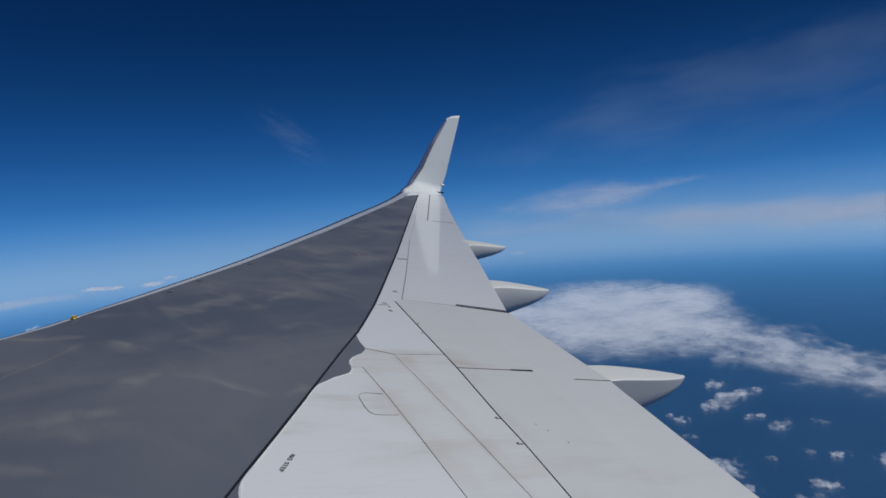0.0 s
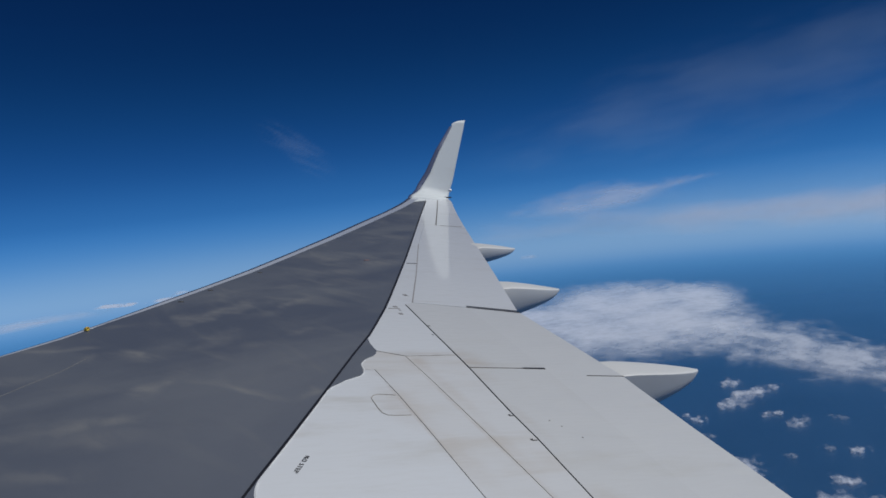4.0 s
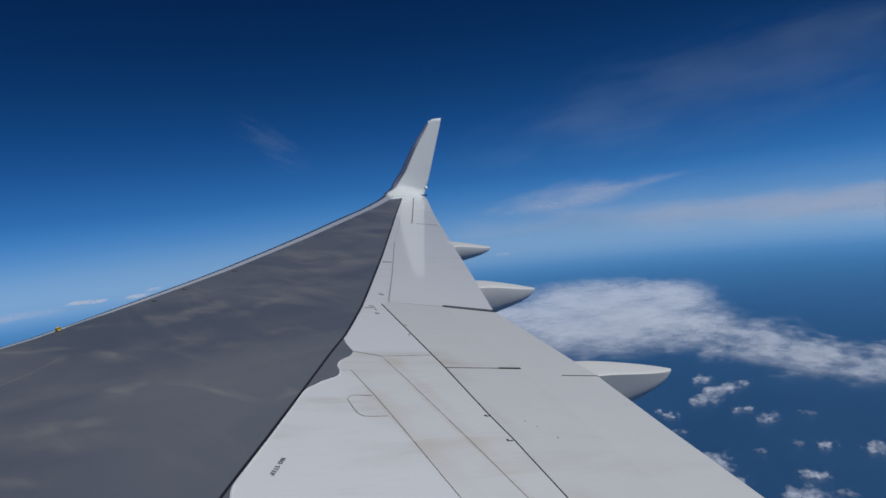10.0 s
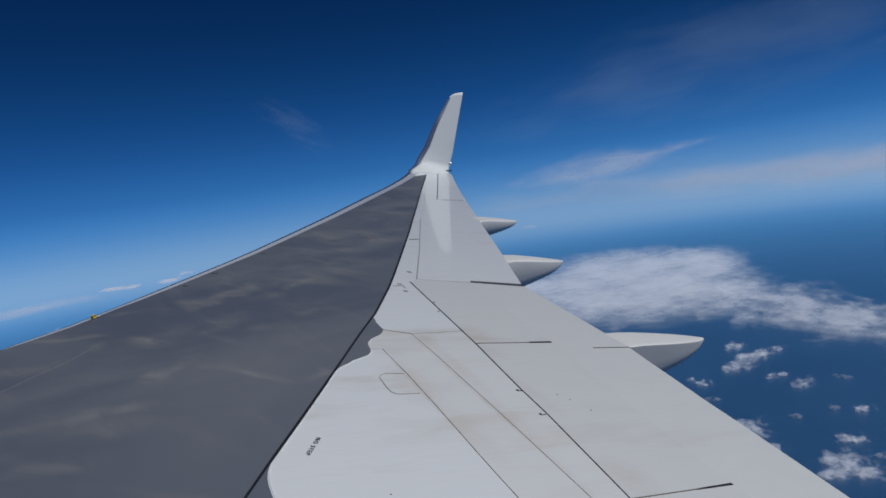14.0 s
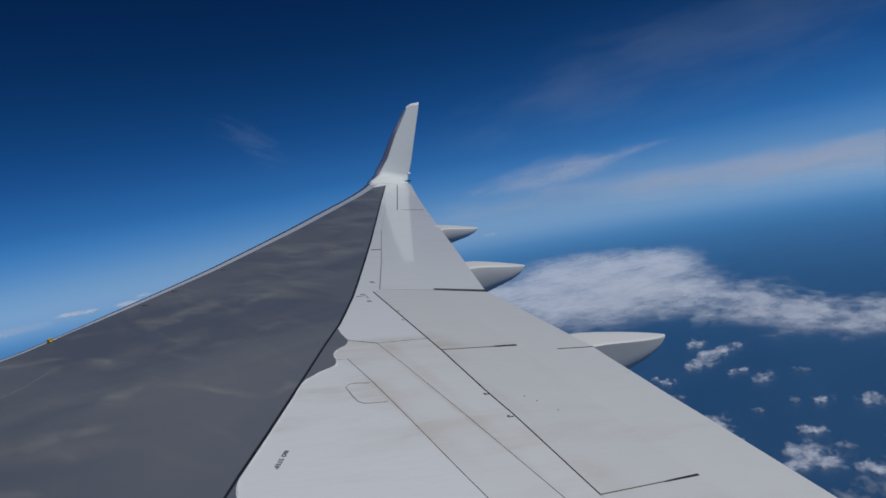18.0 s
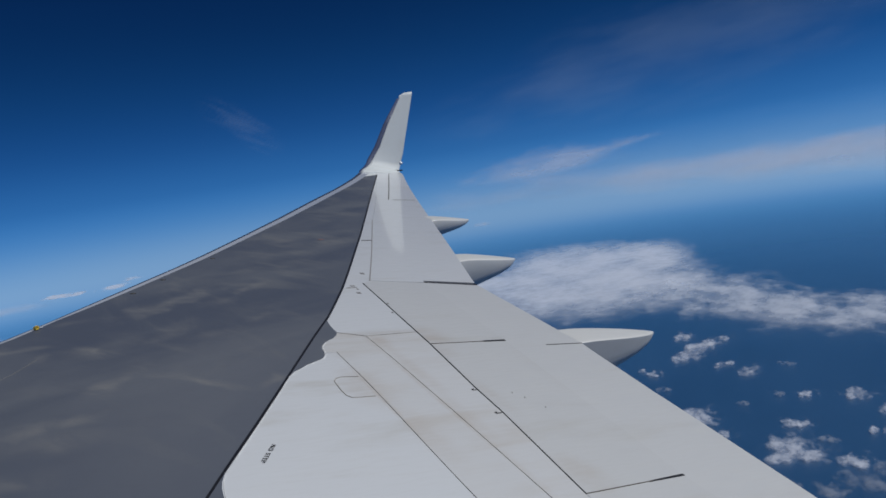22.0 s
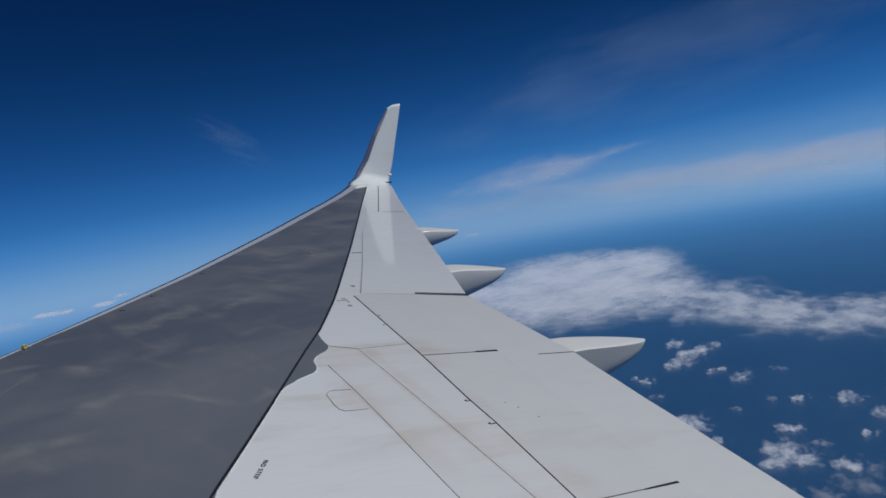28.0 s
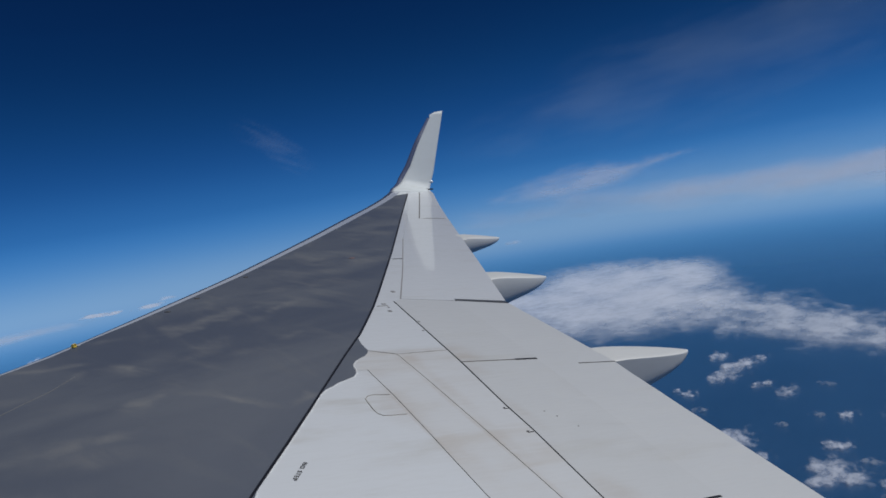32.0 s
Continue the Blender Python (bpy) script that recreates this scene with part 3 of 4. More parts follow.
part("panel_joint", ribbon([(1.25, 4.45), (1.30, 4.412), (1.40, 4.340), (1.58, 4.346), (1.728, 4.351)], 0.0035, 0.002), faint_joint, wing, "faint brown joint between fixed panels")

# hinge lines and slit lines
part("hinge_line", ribbon(HINGE, 0.0038, 0.0022, taper=0.008), seal_gap_black, wing, "dark hinge line of the spoilers")
part("hinge_line", ribbon(edge(OUTER_HINGE, 5.762, 8.95), 0.010, 0.0022, taper=0.008), faded_ink, wing, "faint hinge line of the outboard flap")
part("slit_line", ribbon([(1.717, 4.104), (1.88, 4.086), (2.05, 4.071)], 0.0055, 0.0022), groove, wing, "thin joint between spoilers")
part("slit_line", ribbon([(1.507, 2.281), (1.65, 2.282), (1.82, 2.284)], 0.0045, 0.0022), groove, wing, "thin joint between spoilers")
part("slit_line", ribbon([(2.393, 3.912), (2.50, 3.900), (2.635, 3.886)], 0.008, 0.0022), ink, wing, "dark slit above the flap fairing")
part("tip_joint", ribbon([(4.23, 11.02), (4.58, 11.0)], 0.03, 0.0022), groove, wing, "faint joint at the inboard end of the aileron")

# dark seals and slits, and a black strip for the shade in the flap gap
part("spar_seal", ribbon([(x - 0.002, y) for x, y in edge(SPAR, ROOT, 14.56)], 0.0088, 0.004, taper=0.026), seal_gap_black, wing, "black sealant line along the rear spar")
part("flap_gap", ribbon([(2.366, 5.614), (2.748, 5.477)], 0.062, -0.004), seal_gap_black, wing, "black strip for the shaded gap at the flap end")
part("spoiler_slit", ribbon([(2.048, 4.070), (2.06, 4.069), (2.19, 4.057)], 0.018, 0.0026, taper=0.024), seal_gap_black, wing, "black end of the spoiler slit")
part("spoiler_slit", ribbon([(1.80, 2.283), (1.86, 2.284), (1.972, 2.286)], 0.007, 0.002, taper=0.014), seal_gap_black, wing, "black end of the spoiler slit")

# grey coat that laps over the white panels in rounded lobes
LOBE = [(1.272, 4.74), (1.262, 4.66), (1.253, 4.595), (1.25, 4.505), (1.251, 4.453), (1.23, 4.397), (1.196, 4.346), (1.164, 4.319), (1.122, 4.273), (1.088, 4.215), (1.073, 4.164), (1.067, 4.101), (1.055, 4.051), (1.032, 4.007), (1.006, 3.984), (0.959, 3.949), (0.92, 3.922), (0.878, 3.878), (0.832, 3.837), (0.778, 3.762)]
INNER_LOBE = [(0.335, 2.885), (0.308, 2.817), (0.295, 2.775), (0.286, 2.725), (0.282, 2.67), (0.282, 2.607), (0.285, 2.55), (0.287, 2.38), (0.27, 2.29), (0.22, 2.235), (0.14, 2.21)]
part("coat_lobe", slab(LOBE, 0.0025, 0.006), grey, wing, "grey coat lapping onto the white panel in lobes")
part("coat_lobe", slab(INNER_LOBE + [(0.008, 2.21), (0.187, 2.59)], 0.0025, 0.006), grey, wing)
# the masked paint edge stands up as a pale bead beside the grey coat
part("paint_bead", ribbon([(x + 0.006, y - 0.003) for x, y in LOBE[8:]] + [(along(SPAR, y) + 0.010, y) for y in (3.6, 3.4, 3.2, 3.05, 2.93)], 0.0045, 0.0022), bead_white, wing, "raised pale bead of paint along the grey coat")
part("paint_bead", ribbon([(x + 0.007, y) for x, y in INNER_LOBE[1:9]], 0.0028, 0.0022), bead_white, wing, "raised pale bead of paint along the grey coat")



# flap track fairings: canoes that hang under the trailing edge
def fairing(y, half, x0, x_te, x1, deep, drop, label, crease=0, sink=0.022, crown=0.0, full=0.4, hump=0.010, lean=0.22):
    secs = []
    for u in [i / 16 * 0.94 for i in range(17)] + [0.955, 0.968, 0.98, 0.99, 1.0]:
        x = x0 + (x1 - x0) * u
        te = (x_te - x0) / (x1 - x0)
        if u < te:
            w = half * (0.35 + 0.65 * math.sin(0.5 * math.pi * u / te))
            h = deep * (0.45 + 0.55 * math.sin(0.5 * math.pi * u / te))
        else:
            v = (u - te) / (1 - te)
            w = half * (1 - v ** 3.0) ** 0.6 * (1 - 0.22 * v) if v < 1 else 0
            h = deep * ((1 - v) ** 0.95 * 0.82 + 0.18 * (1 - v ** 8)) if v < 1 else 0
        w, h = max(w, 0.010), max(h, 0.012)
        v = max(0.0, (u - te) / (1 - te))
        base = crown * (1 - v) * min(1.0, v / 0.2) - sink - drop * v ** 1.5 if u > te else -0.022
        ring = []
        for a in np.linspace(0, 2 * math.pi, 28, endpoint=False):
            ca, sa = math.cos(a), math.sin(a)
            px = w * math.copysign(abs(ca) ** (0.5 if sa > 0 else full), ca) * (1 if sa > 0 else 1 - lean * abs(sa) ** 0.5)
            pz = ((0.010 + (hump - 0.010) * min(1.0, v / 0.15) * (1 - v)) * abs(sa) ** 0.8) if sa > 0 else -h * abs(sa) ** (0.1 + full)
            ring.append(top(x, y + px, base + pz))
        secs.append(ring)
    bm = loft(secs)
    bm.verts.ensure_lookup_table()
    for i in range(len(secs) - 1):
        for q in (0, 14) if i < crease else ():      # the crease between the flat top and the sides
            bm.edges.get((bm.verts[28 * i + q], bm.verts[28 * (i + 1) + q])).smooth = False
    return part("flap_track_fairing", bm, fairing_white, wing, label, smooth=True)


fairing(4.05, 0.145, 1.7, 2.64, 3.32, 0.315, 0.02, "white canoe-shaped flap track fairing nearest the cabin", crease=18, sink=0.009, crown=0.008, full=0.4, hump=0.010, lean=0.16)
fairing(6.61, 0.150, 2.1, 3.13, 3.765, 0.32, 0.03, "white canoe-shaped flap track fairing at mid wing", sink=0.014, full=0.5, hump=0.026, lean=0.06)
fairing(9.09, 0.180, 3.0, 3.96, 4.53, 0.24, 0.02, "slender white flap track fairing near the wing tip", sink=0.004, full=0.5, hump=0.020, lean=0.06)


# ---------------------------------------------------------------- winglet
WL_LEAD = [(5.0, 14.8, 0.0), (5.09, 15.0, 0.335), (5.235, 15.18, 0.392), (5.36, 15.32, 0.465), (5.43, 15.373, 0.56), (5.64, 15.444, 0.81), (5.945, 15.561, 1.288), (6.365, 15.7, 1.825), (6.43, 15.712, 1.885), (6.55, 15.727, 1.941)]
WL_TRAIL = [(5.917, 14.8, 0.0), (5.985, 15.0, 0.2), (6.05, 15.18, 0.235), (6.1, 15.3, 0.28), (6.157, 15.341, 0.4), (6.266, 15.4, 0.63), (6.44, 15.516, 1.098), (6.71, 15.69, 1.81), (6.738, 15.71, 1.892), (6.76, 15.73, 1.963)]


def wl_point(i, u, v):
    """u along the chord, v across the thickness (+1 upper or inner skin)."""
    a, b = Vector(WL_LEAD[i]), Vector(WL_TRAIL[i])
    if i == 0:
        a, b = top(a.x, a.y), top(b.x, b.y)
    k = len(WL_LEAD)
    j0, j1 = max(i - 1, 0), min(i + 1, k - 1)
    run = (Vector(WL_LEAD[j1]) + Vector(WL_TRAIL[j1])) - (Vector(WL_LEAD[j0]) + Vector(WL_TRAIL[j0]))
    if j0 == 0:
        run = (top(5.5, 15.05) - top(5.4, 14.7)) if i == 0 else run * 0 + Vector((0.2, 0.8, 0.2))
    out = (b - a).cross(run).normalized()
    c = (b - a).length
    t = 0.09 * c * (2.97 * math.sqrt(max(u, 0)) - 1.26 * u - 3.516 * u ** 2 + 2.843 * u ** 3 - 1.036 * u ** 4) / 2
    return a + (b - a) * u + out * (t * v - 0.02 * c)


STRIP = [0.05, 0.07, 0.10, 0.12, 0.14, 0.16, 0.16, 0.16, 0.17, 0.17]      # the strip's share of the chord


def wl_skin(u0, u1, steps, lift=0.0, rows=10, cap=False):
    secs = []
    for i in range(rows):
        fore, aft = (min(v, STRIP[i]) if v < 0.5 else v for v in (u0, u1))
        us = np.linspace(0.0 if cap and i >= 8 else fore, aft, steps)
        ring = [wl_point(i, u, 1 + lift) for u in us] + [wl_point(i, u, -1 - lift) for u in us[::-1]]
        secs.append(ring)
    return loft(secs)


winglet = part("winglet", wl_skin(0.4, 1.0, 14, cap=True), winglet_white, wing, "white blended winglet curving up from the wing tip", smooth=True)
part("winglet_leading_edge", wl_skin(0.0, 0.4, 8, 0.0, rows=8), edge_reflection, winglet, "winglet leading edge, coloured dark blue for the sky it mirrors", smooth=True)

# ---------------------------------------------------------------- small things on the wing
def bar(x, y, length, width, turn, mat, name, lift=0.003, label=""):
    """A flat stencilled bar on the upper surface, its length turned by that many degrees from the airflow."""
    c, q = math.cos(radians(turn)), math.sin(radians(turn))
    return part(name, ribbon([(x - c * length / 2, y - q * length / 2), (x + c * length / 2, y + q * length / 2)], width, lift, 0.003), mat, wing, label)


# access panel with rounded corners, its outline a grimy joint
part("access_panel", ribbon([(1.120, 3.681), (1.035, 3.700), (1.005, 3.686), (0.984, 3.652), (0.977, 3.52), (0.980, 3.450), (0.998, 3.418), (1.03, 3.410), (1.110, 3.406)], 0.0036, 0.0025), groove_pale, wing, "rounded outline of an access panel")

# stencilled warning, read from the cabin side
text = bpy.data.curves.new("warning_stencil", "FONT")
text.body = "NO STEP"
text.size = 0.034
text.extrude = 0.001
text.offset = -0.0003
text.space_character = 1.36
holder = bpy.data.objects.new("warning_stencil", text)
scene.collection.objects.link(holder)
flat = bpy.data.meshes.new_from_object(holder.evaluated_get(bpy.context.evaluated_depsgraph_get()))
bpy.data.objects.remove(holder)
flat.materials.clear()
flat.materials.append(ink)
stencil = new("warning_stencil", flat)
stencil.parent = wing
run = (top(0.458, 2.872) - top(0.535, 3.016)).normalized()
up = Vector((SLOPE, -RISE, 1)).normalized()
rise_way = up.cross(run).normalized()
stencil.matrix_local = Matrix.Translation(top(0.528, 3.020, 0.004)) @ Matrix((run, rise_way, up)).transposed().to_4x4() @ Matrix.Diagonal((0.93, 0.80, 1, 1))
tagged(stencil, "black stencilled warning on the white panel")

for x, y, length, width, turn, mat in ((1.752, 5.606, 0.012, 0.032, 0, faded_ink), (1.732, 5.606, 0.012, 0.032, 0, faded_ink), (1.715, 5.55, 0.09, 0.012, 5, faded_ink), (1.745, 5.50, 0.012, 0.03, 0, faded_ink), (1.724, 5.382, 0.010, 0.044, 0, faded_ink), (1.708, 5.382, 0.010, 0.040, 0, faded_ink), (1.975, 6.023, 0.012, 0.055, 0, faded_ink), (1.956, 6.023, 0.012, 0.05, 0, faded_ink), (2.555, 7.557, 0.11, 0.022, 4, ink), (1.812, 5.045, 0.011, 0.012, 5, ink), (1.752, 4.808, 0.011, 0.010, 5, ink)):
    bar(x, y, length, width, turn, mat, "placard", label="small unreadable placard" if mat is faded_ink else "small dark mark")
for x, y in ((1.612, 3.347), (1.577, 3.05)):
    part("hinge_bracket", ribbon([(x + 0.014, y - 0.002), (x - 0.012, y - 0.003), (x - 0.015, y + 0.010), (x - 0.003, y + 0.011)], 0.0042, 0.003), ink, wing, "dark hinge bracket outline")
for x, y in ((0.678, 2.515), (1.774, 3.263), (1.80, 3.188), (1.83, 3.05)):
    bar(x, y, 0.005, 0.0045, 0, faded_ink, "rivet_mark")
part("tip_joint", ribbon([(4.165 + 0.395 * (y - 11.04), y) for y in (11.04, 12.0, 12.5, 13.0, 13.5, 14.0, 14.4, 14.75)], 0.016, 0.003), groove, wing, "grey joint line near the wing tip")

bar(2.098, 7.652, 0.07, 0.04, 40, red_mark, "red_mark", label="small faded red mark on the grey coat")

# yellow rope hook on the leading edge
def hook_block(blocks):
    bm = bmesh.new()
    for dx, dy, sx, sy, sz, lift in blocks:
        m = Matrix.Translation(top(-0.375 + dx, 4.895 + dy, lift)) @ Matrix.Rotation(radians(62), 4, "Z") @ Matrix.Diagonal((sx, sy, sz, 1))
        bmesh.ops.create_cube(bm, size=1.0, matrix=m)
    bmesh.ops.bevel(bm, geom=bm.edges[:], offset=0.0012, segments=2, affect="EDGES")
    return bm


hook = part("rope_hook", hook_block([(0, 0, 0.026, 0.020, 0.006, 0.004), (-0.006, -0.010, 0.006, 0.018, 0.018, 0.011), (0.006, 0.010, 0.006, 0.018, 0.018, 0.011), (0, 0, 0.024, 0.006, 0.005, 0.021)]), yellow, wing, "small yellow rope hook on the leading edge")
part("flange", hook_block([(0.020, 0.030, 0.034, 0.014, 0.004, 0.004)]), white, hook, "white flange of the hook")
for x, y in ((0.18, 5.66), (0.412, 6.05), (0.89, 6.81)):
    bm = bmesh.new()
    bmesh.ops.create_uvsphere(bm, u_segments=10, v_segments=6, radius=0.012, matrix=Matrix.Translation(top(x, y, 0.0)) @ Matrix.Diagonal((2.0, 1, 0.6, 1)))
    part("slat_stud", bm, ink, wing, "small dark stud behind the slat", smooth=True)

# a pale seam across the grey coat
part("coat_seam", ribbon([(-0.802, 3.585), (-0.658, 3.812), (-0.56, 3.972), (-0.449, 4.138), (-0.349, 4.344)], 0.0024, 0.002), pale_coat, wing, "thin pale seam in the grey coat")

# tail light at the foot of the winglet
bm = bmesh.new()
bmesh.ops.create_cube(bm, size=1.0, matrix=Matrix.Translation((5.985, 15.0, 0.243)) @ Matrix.Diagonal((0.12, 0.04, 0.028, 1)))
bmesh.ops.bevel(bm, geom=bm.edges[:], offset=0.008, segments=2, affect="EDGES")
housing = part("light_housing", bm, ink, wing, "dark housing of the tail light")
for place, r in (((5.93, 14.86, 0.152), 0.030), ((6.095, 15.19, 0.400), 0.034)):
    bm = bmesh.new()
    bmesh.ops.create_uvsphere(bm, u_segments=16, v_segments=10, radius=r, matrix=Matrix.Translation(place) @ Matrix.Diagonal((1.3, 0.7, 1, 1)))
    part("light_lens", bm, lens, housing, "tail light lens, coloured white for its glint", smooth=True)

# ---------------------------------------------------------------- clouds
def heading(az, el, z):
    """The place at height z that is seen from the window at that azimuth and elevation."""
    d = z / math.tan(radians(el))
    return Vector((d * math.sin(radians(az)), d * math.cos(radians(az)), z))


def dome(az, el, mid, r):
    """The place far off at that heading, on a layer that rises gently away from the window."""
    d = r * (1 + 0.0873 * (el - mid))
    return Vector((d * math.sin(radians(az)), d * math.cos(radians(az)), d * math.tan(radians(el))))


def sheet(heaps, place, cells, ragged, grain, rise, seed, slope=0.0, squash=1.0, octaves=7):
    """A cloud as a billowing sheet. heaps: (azimuth, elevation, half widths, weight) of the soft ellipses that make it up, whose
    density turbulence of that grain, in degrees, eats into; place: where a heading lies. The sheet swells by its density and carries it as u of its UV."""
    a0, a1 = min(h[0] - h[2] for h in heaps), max(h[0] + h[2] for h in heaps)
    e0, e1 = min(h[1] - h[3] for h in heaps), max(h[1] + h[3] for h in heaps)
    sag = max(abs(slope) * h[2] for h in heaps)
    e0, e1 = e0 - sag, e1 + sag
    nx, ny = cells
    bm = bmesh.new()
    uv = bm.loops.layers.uv.new("UVMap")
    off = Vector((seed * 7.3 % 19, seed * 3.1 % 17, seed))
    grid, density = {}, {}
    for i in range(nx + 1):
        for j in range(ny + 1):
            az, el = a0 + (a1 - a0) * i / nx, e0 + (e1 - e0) * j / ny
            body = 0.0
            for ha, he, wa, we, weight in heaps:
                u, v = (az - ha) / wa, (el - he - slope * (az - ha)) / we
                body = max(body, 0) + weight * max(0.0, 1 - u * u - v * v) ** 1.5
            p = place(az, el)
            rough = noise.fractal(Vector((az / grain, 1.25 * (el - slope * (az - heaps[0][0])) / (grain * squash), 0)) + off, 0.70, 2.1, octaves)
            # ragged only where there is cloud: the sheet's own border stays clear
            d = min(body, 1.15) + ragged * rough * min(1.0, body * 4) - 0.22
            edge_in = min(i, nx - i, j, ny - j)
            d = d if edge_in > 1 else -0.6
            grid[i, j] = bm.verts.new(p + Vector((0, 0, rise * max(0.0, d) ** 0.8)))
            density[grid[i, j]] = d
    for i in range(nx):
        for j in range(ny):
            four = (grid[i, j], grid[i + 1, j], grid[i + 1, j + 1], grid[i, j + 1])
            if max(density[v] for v in four) > -0.45:
                f = bm.faces.new(four)
                for lp in f.loops:
                    lp[uv].uv = (density[lp.vert], 0.5)
    bmesh.ops.delete(bm, geom=[v for v in bm.verts if not v.link_faces], context="VERTS")
    return bm


def low(z):
    return lambda az, el: heading(az, el, z)


# the broad bank: a dense body, a ragged tail and a thin upper fringe
bank = tagged(new("cloud_bank"), "broad thin white cloud bank with ragged edges over the sea", "cloud", "clouds")
part("cloud_body", sheet([(33.0, -9.8, 6.4, 4.0, 0.85), (37.2, -9.7, 5.8, 3.7, 0.75), (29.0, -9.3, 6.0, 3.2, 0.8), (40.0, -9.5, 3.6, 2.9, 0.45), (24.0, -9.0, 5.0, 2.6, 0.7), (42.5, -10.3, 3.0, 1.8, 0.5), (33.5, -7.9, 5.5, 1.7, 0.35), (39.8, -8.2, 4.0, 1.6, 0.45)], low(-246.4), (300, 110), 0.24, 2.8, 2.0, 3, squash=0.36), bank_mat, bank, smooth=True)
part("cloud_tail", sheet([(39.4, -11.5, 3.8, 2.0, 0.6), (42.8, -11.3, 3.8, 2.5, 0.75), (46.4, -12.3, 3.8, 2.6, 0.88), (50.0, -13.3, 3.8, 2.0, 0.8), (53.8, -13.3, 3.8, 2.0, 0.85), (57.8, -13.6, 3.8, 1.9, 0.85)], low(-246.0), (300, 80), 0.48, 1.9, 2.0, 8, slope=-0.15, squash=0.42), tail_mat, bank, smooth=True)
part("cloud_fringe", sheet([(32.0, -7.3, 4.0, 1.1, 0.5), (37.0, -7.6, 4.4, 1.1, 0.5), (41.0, -8.4, 2.6, 1.2, 0.5), (44.4, -10.4, 2.6, 0.9, 0.4)], low(-245.6), (200, 50), 0.6, 1.6, 1.0, 12), wisp_mat, bank, smooth=True)


# scattered fair-weather heaps, each of a few puffs that lean on one another
def cumulus(puffs, seed, label):
    rng = random.Random(seed)
    heaps = []
    for az, el, wide in puffs:
        heaps.append((az, el, wide * 0.9, wide * 0.46, 0.85))
        heaps.append((az + 0.3 * wide, el + 0.05 * wide, wide * 1.7, wide * 0.75, 0.3))
        for _ in range(3):
            w = wide * rng.uniform(0.25, 0.5)
            heaps.append((az + rng.uniform(-0.7, 0.7) * wide, el + rng.uniform(-0.28, 0.28) * wide, w, w * 0.5, 0.45))
    slant = 246 / math.sin(radians(-puffs[0][1]))
    size = radians(max(p[2] for p in puffs)) * slant
    cells = (54 + int(20 * len(puffs)), 44 + int(14 * len(puffs)))
    body = sheet(heaps, low(-246.3), cells, 0.75, 0.45 * max(p[2] for p in puffs) + 0.1, 0.02 * size, seed, octaves=4)
    heap = tagged(new("cumulus_cloud", mesh_of("cumulus_cloud", body, puff_mat, True)), label, "cloud", "clouds")
    return heap


SMALL = "small puffy white cumulus cloud over the sea"
for k, (label, puffs) in enumerate([
        (SMALL, [(40.7, -14.4, 0.8)]),
        ("ragged white cumulus cloud drawn out in a tail", [(41.6, -15.25, 1.1), (40.4, -15.9, 0.8), (42.5, -14.9, 0.7), (43.6, -14.65, 0.55), (41.0, -15.6, 0.8)]),
        (SMALL, [(43.05, -16.5, 0.5), (43.8, -16.4, 0.4)]),
        (SMALL, [(44.9, -17.0, 0.85)]),
        (SMALL, [(38.3, -16.8, 0.6), (37.5, -16.5, 0.4)]),
        (SMALL, [(48.5, -18.7, 0.65)]),
        ("white cumulus cloud with a trail of scraps", [(40.9, -19.7, 1.1), (41.5, -20.2, 1.0), (42.7, -21.2, 0.7)]),
        (SMALL, [(47.3, -20.6, 0.8), (48.1, -20.6, 0.7)]),
        ("larger ragged white cumulus cloud over the sea", [(46.7, -22.0, 1.6), (47.4, -22.6, 1.4), (46.0, -22.9, 1.0), (48.6, -22.7, 1.0)]),
        (SMALL, [(50.8, -22.9, 1.0), (51.6, -23.2, 0.9)]),
        (SMALL, [(51.7, -18.7, 1.0)]),
        (SMALL, [(54.0, -19.6, 1.2)]),
        (SMALL, [(52.6, -21.0, 0.6)]),
        (SMALL, [(-7.2, -6.3, 0.5)])]):
    cumulus(puffs, 20 + k, label)
for k, (az, el, wide) in enumerate([(51.3, -24.2, 2.4), (49.1, -24.8, 2.0), (46.7, -18.6, 0.8), (47.5, -16.6, 0.8), (45.4, -24.4, 2.4), (49.6, -21.6, 1.0), (38.9, -17.9, 0.8), (53.6, -23.4, 2.6), (44.4, -19.2, 0.7)]):
    heaps = [(az, el, wide, wide * 0.36, 0.8), (az + 0.5 * wide, el - 0.12 * wide, wide * 0.6, wide * 0.25, 0.6)]
    tagged(new("cloud_wisp", mesh_of("cloud_wisp", sheet(heaps, low(-246.0), (44, 30), 0.8, 0.5 * wide, 0.5, 50 + k), wisp_mat, True)), "faint thin wisp of cloud low over the sea", "cloud", "clouds")


# high cloud near the horizon and thin veils aloft
def far(mid, r):
    return lambda az, el: dome(az, el, mid, r)


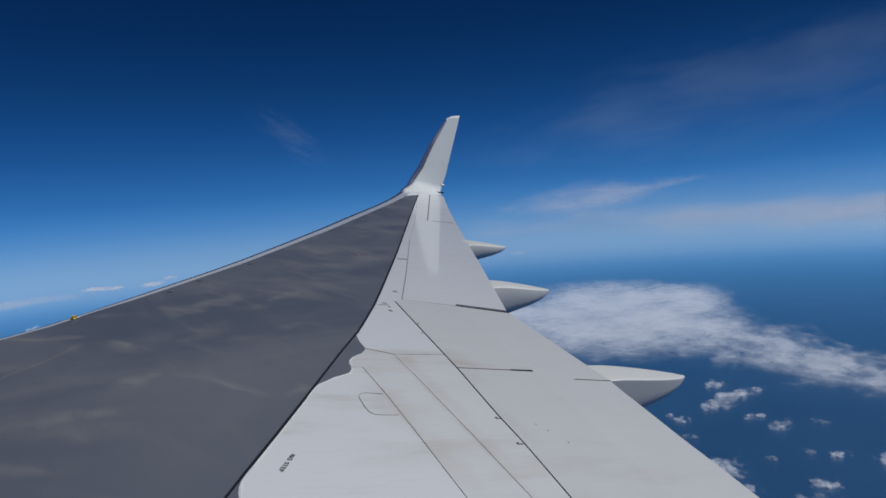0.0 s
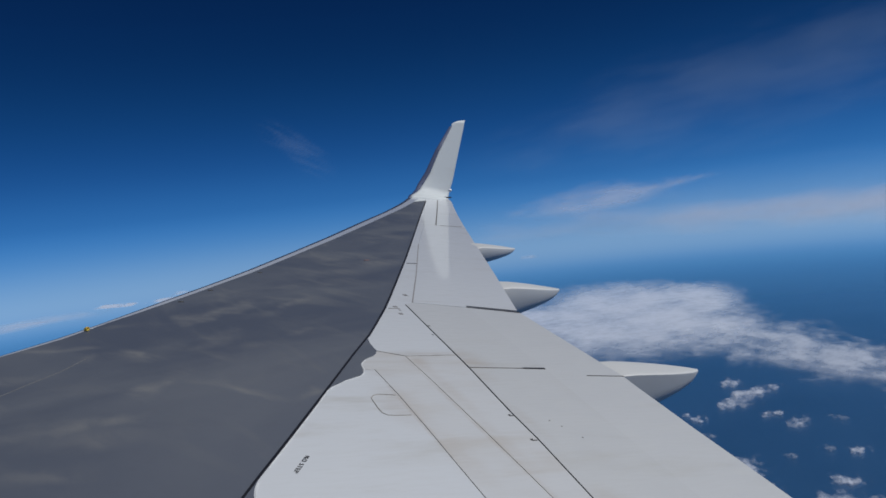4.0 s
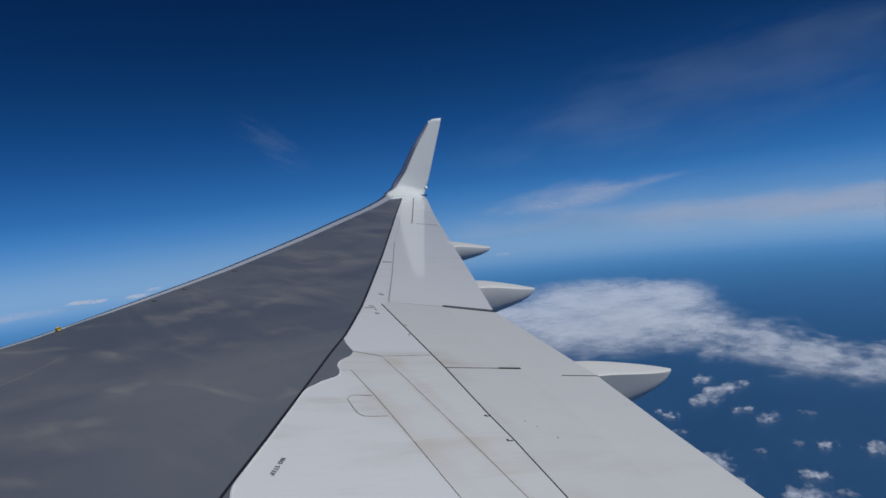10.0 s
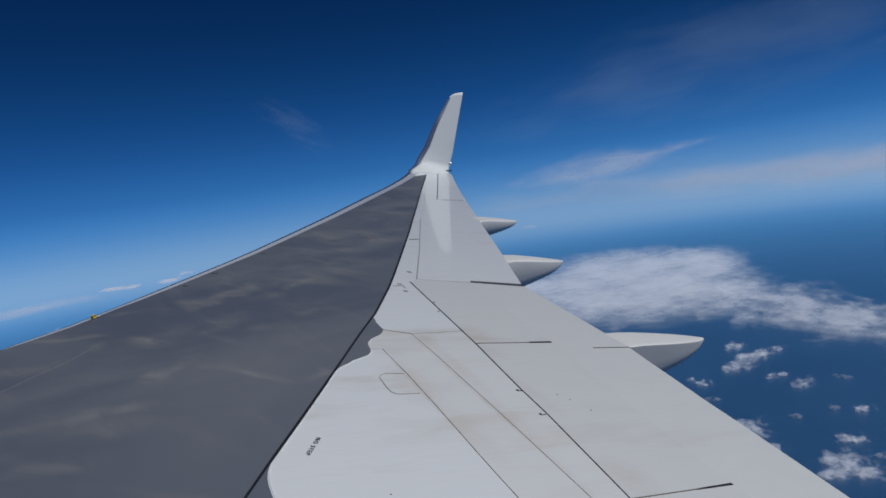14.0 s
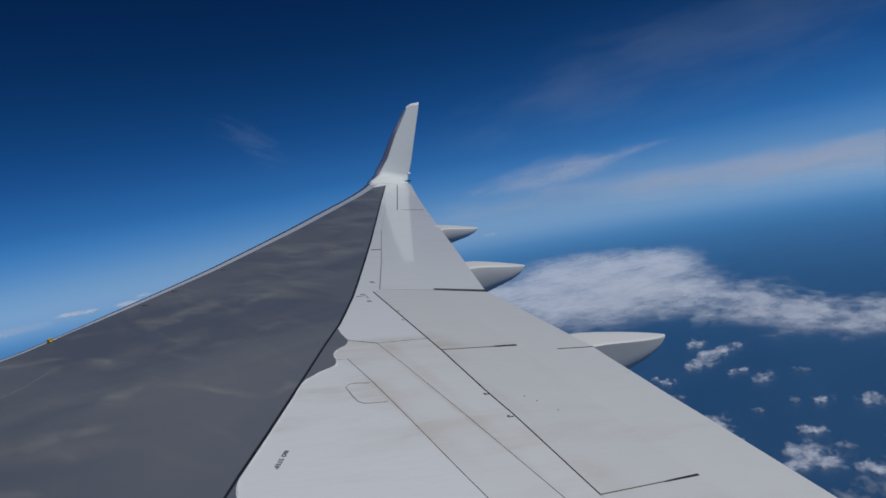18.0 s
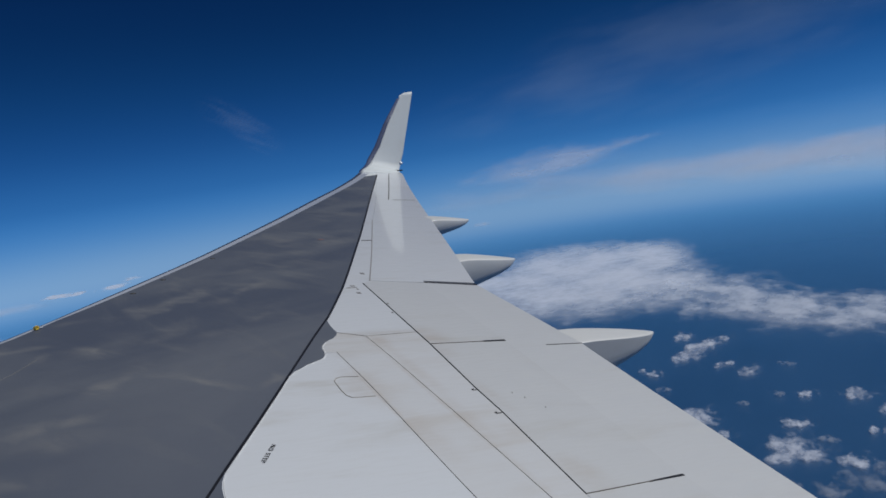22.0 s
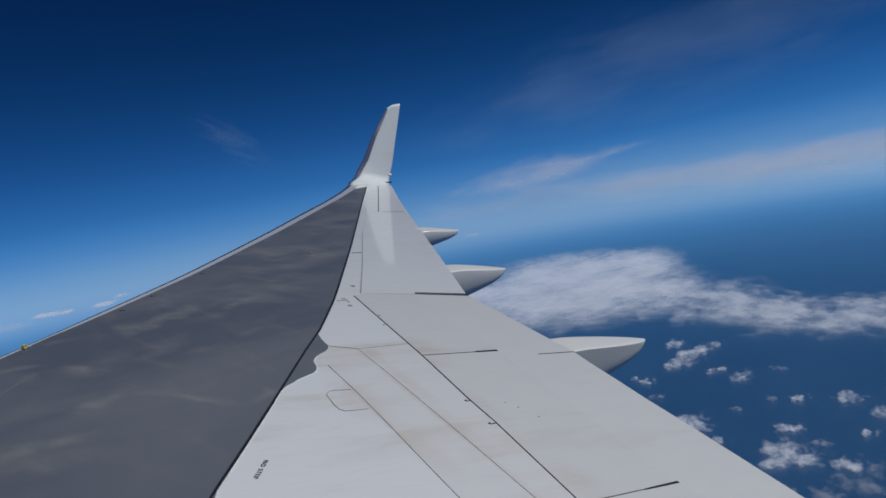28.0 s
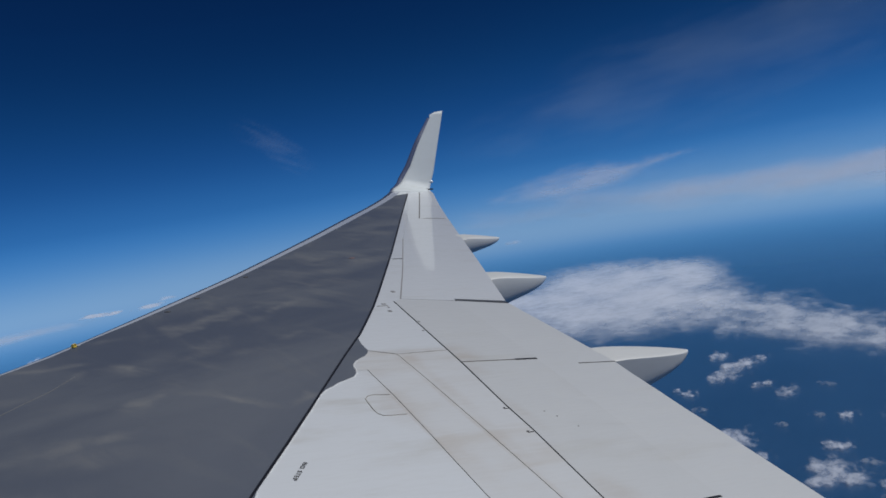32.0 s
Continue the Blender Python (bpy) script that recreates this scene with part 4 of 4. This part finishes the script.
for k, (heaps, slope, r, cells, ragged, mat, label) in enumerate([
        ([(32.6, -0.55, 4.6, 1.7, 0.85), (35.8, -0.45, 4.0, 1.2, 0.55), (28.8, -0.7, 4.4, 1.2, 0.45)], 0.06, 4100, (110, 50), 0.30, cirrus_mat, "pale wedge of cirrus cloud above the horizon"),
        ([(36.8, 0.0, 3.6, 0.65, 0.55), (39.6, 0.2, 2.6, 0.5, 0.4)], 0.09, 4050, (70, 30), 0.4, cirrus_mat, "pale tail of the cirrus wedge above the horizon"),
        ([(28.0, -2.3, 8.0, 1.3, 0.5), (36.0, -2.4, 8.0, 1.6, 0.7), (43.5, -2.7, 8.0, 1.7, 0.8), (50.0, -2.7, 8.0, 1.9, 0.9), (57.0, -2.7, 8.0, 2.0, 0.9)], 0.0, 4200, (170, 44), 0.30, veil_mat, "long pale pinkish band of cirrus along the horizon"),
        ([(40.0, -2.3, 8.0, 1.0, 0.6), (48.0, -2.5, 8.0, 1.2, 0.8), (56.0, -2.4, 8.0, 1.4, 0.9)], 0.02, 4100, (130, 40), 0.40, veil_mat, "brighter core of the cirrus band along the horizon"),
        ([(34.0, -1.4, 11.0, 2.2, 0.6), (45.0, -0.9, 10.0, 2.6, 0.5), (55.0, -0.4, 9.0, 2.8, 0.5)], 0.02, 4000, (110, 44), 0.25, high_mat, "broad faint veil of cirrus along the horizon"),
        ([(27.3, -4.25, 0.9, 0.22, 0.8)], 0.02, 4450, (30, 14), 0.5, cirrus_mat, "small bright scrap of cloud near the horizon"),
        ([(-2.4, -4.15, 1.4, 0.22, 0.95), (-3.4, -4.10, 1.0, 0.2, 0.7)], 0.02, 4450, (60, 24), 0.6, streak_mat, "thin bright streak of cloud on the horizon"),
        ([(0.4, -4.2, 1.6, 0.2, 0.9), (1.8, -3.8, 1.2, 0.18, 0.7)], 0.06, 4450, (60, 24), 0.6, streak_mat, "thin bright streak of cloud on the horizon"),
        ([(-7.0, -4.45, 5.0, 0.40, 0.8), (-11.0, -4.6, 5.0, 0.42, 0.85), (-15.0, -4.7, 4.0, 0.42, 0.8)], 0.0, 4500, (90, 24), 0.4, cirrus_mat, "thin pale streak of cloud on the horizon"),
        ([(10.4, 6.3, 2.8, 1.5, 0.42), (11.8, 4.8, 2.4, 1.8, 0.38)], -0.5, 3400, (50, 50), 0.35, high_mat, "faint scrap of thin high cloud in the blue"),
        ([(38.0, 6.6, 9.0, 3.6, 0.55), (46.0, 7.6, 9.0, 3.6, 0.6), (53.0, 7.6, 9.0, 4.4, 0.55), (31.0, 4.2, 9.0, 3.0, 0.45), (43.0, 3.8, 12.0, 3.0, 0.4)], 0.12, 3000, (130, 80), 0.30, high_mat, "broad faint veil of thin high cloud aloft")]):
    tagged(new("cirrus_cloud", mesh_of("cirrus_cloud", sheet(heaps, far(heaps[0][1], r), cells, ragged, max(h[2] for h in heaps) * 0.55, 0.0, 70 + k, slope, 0.3), mat, True)), label, "cloud", "clouds")
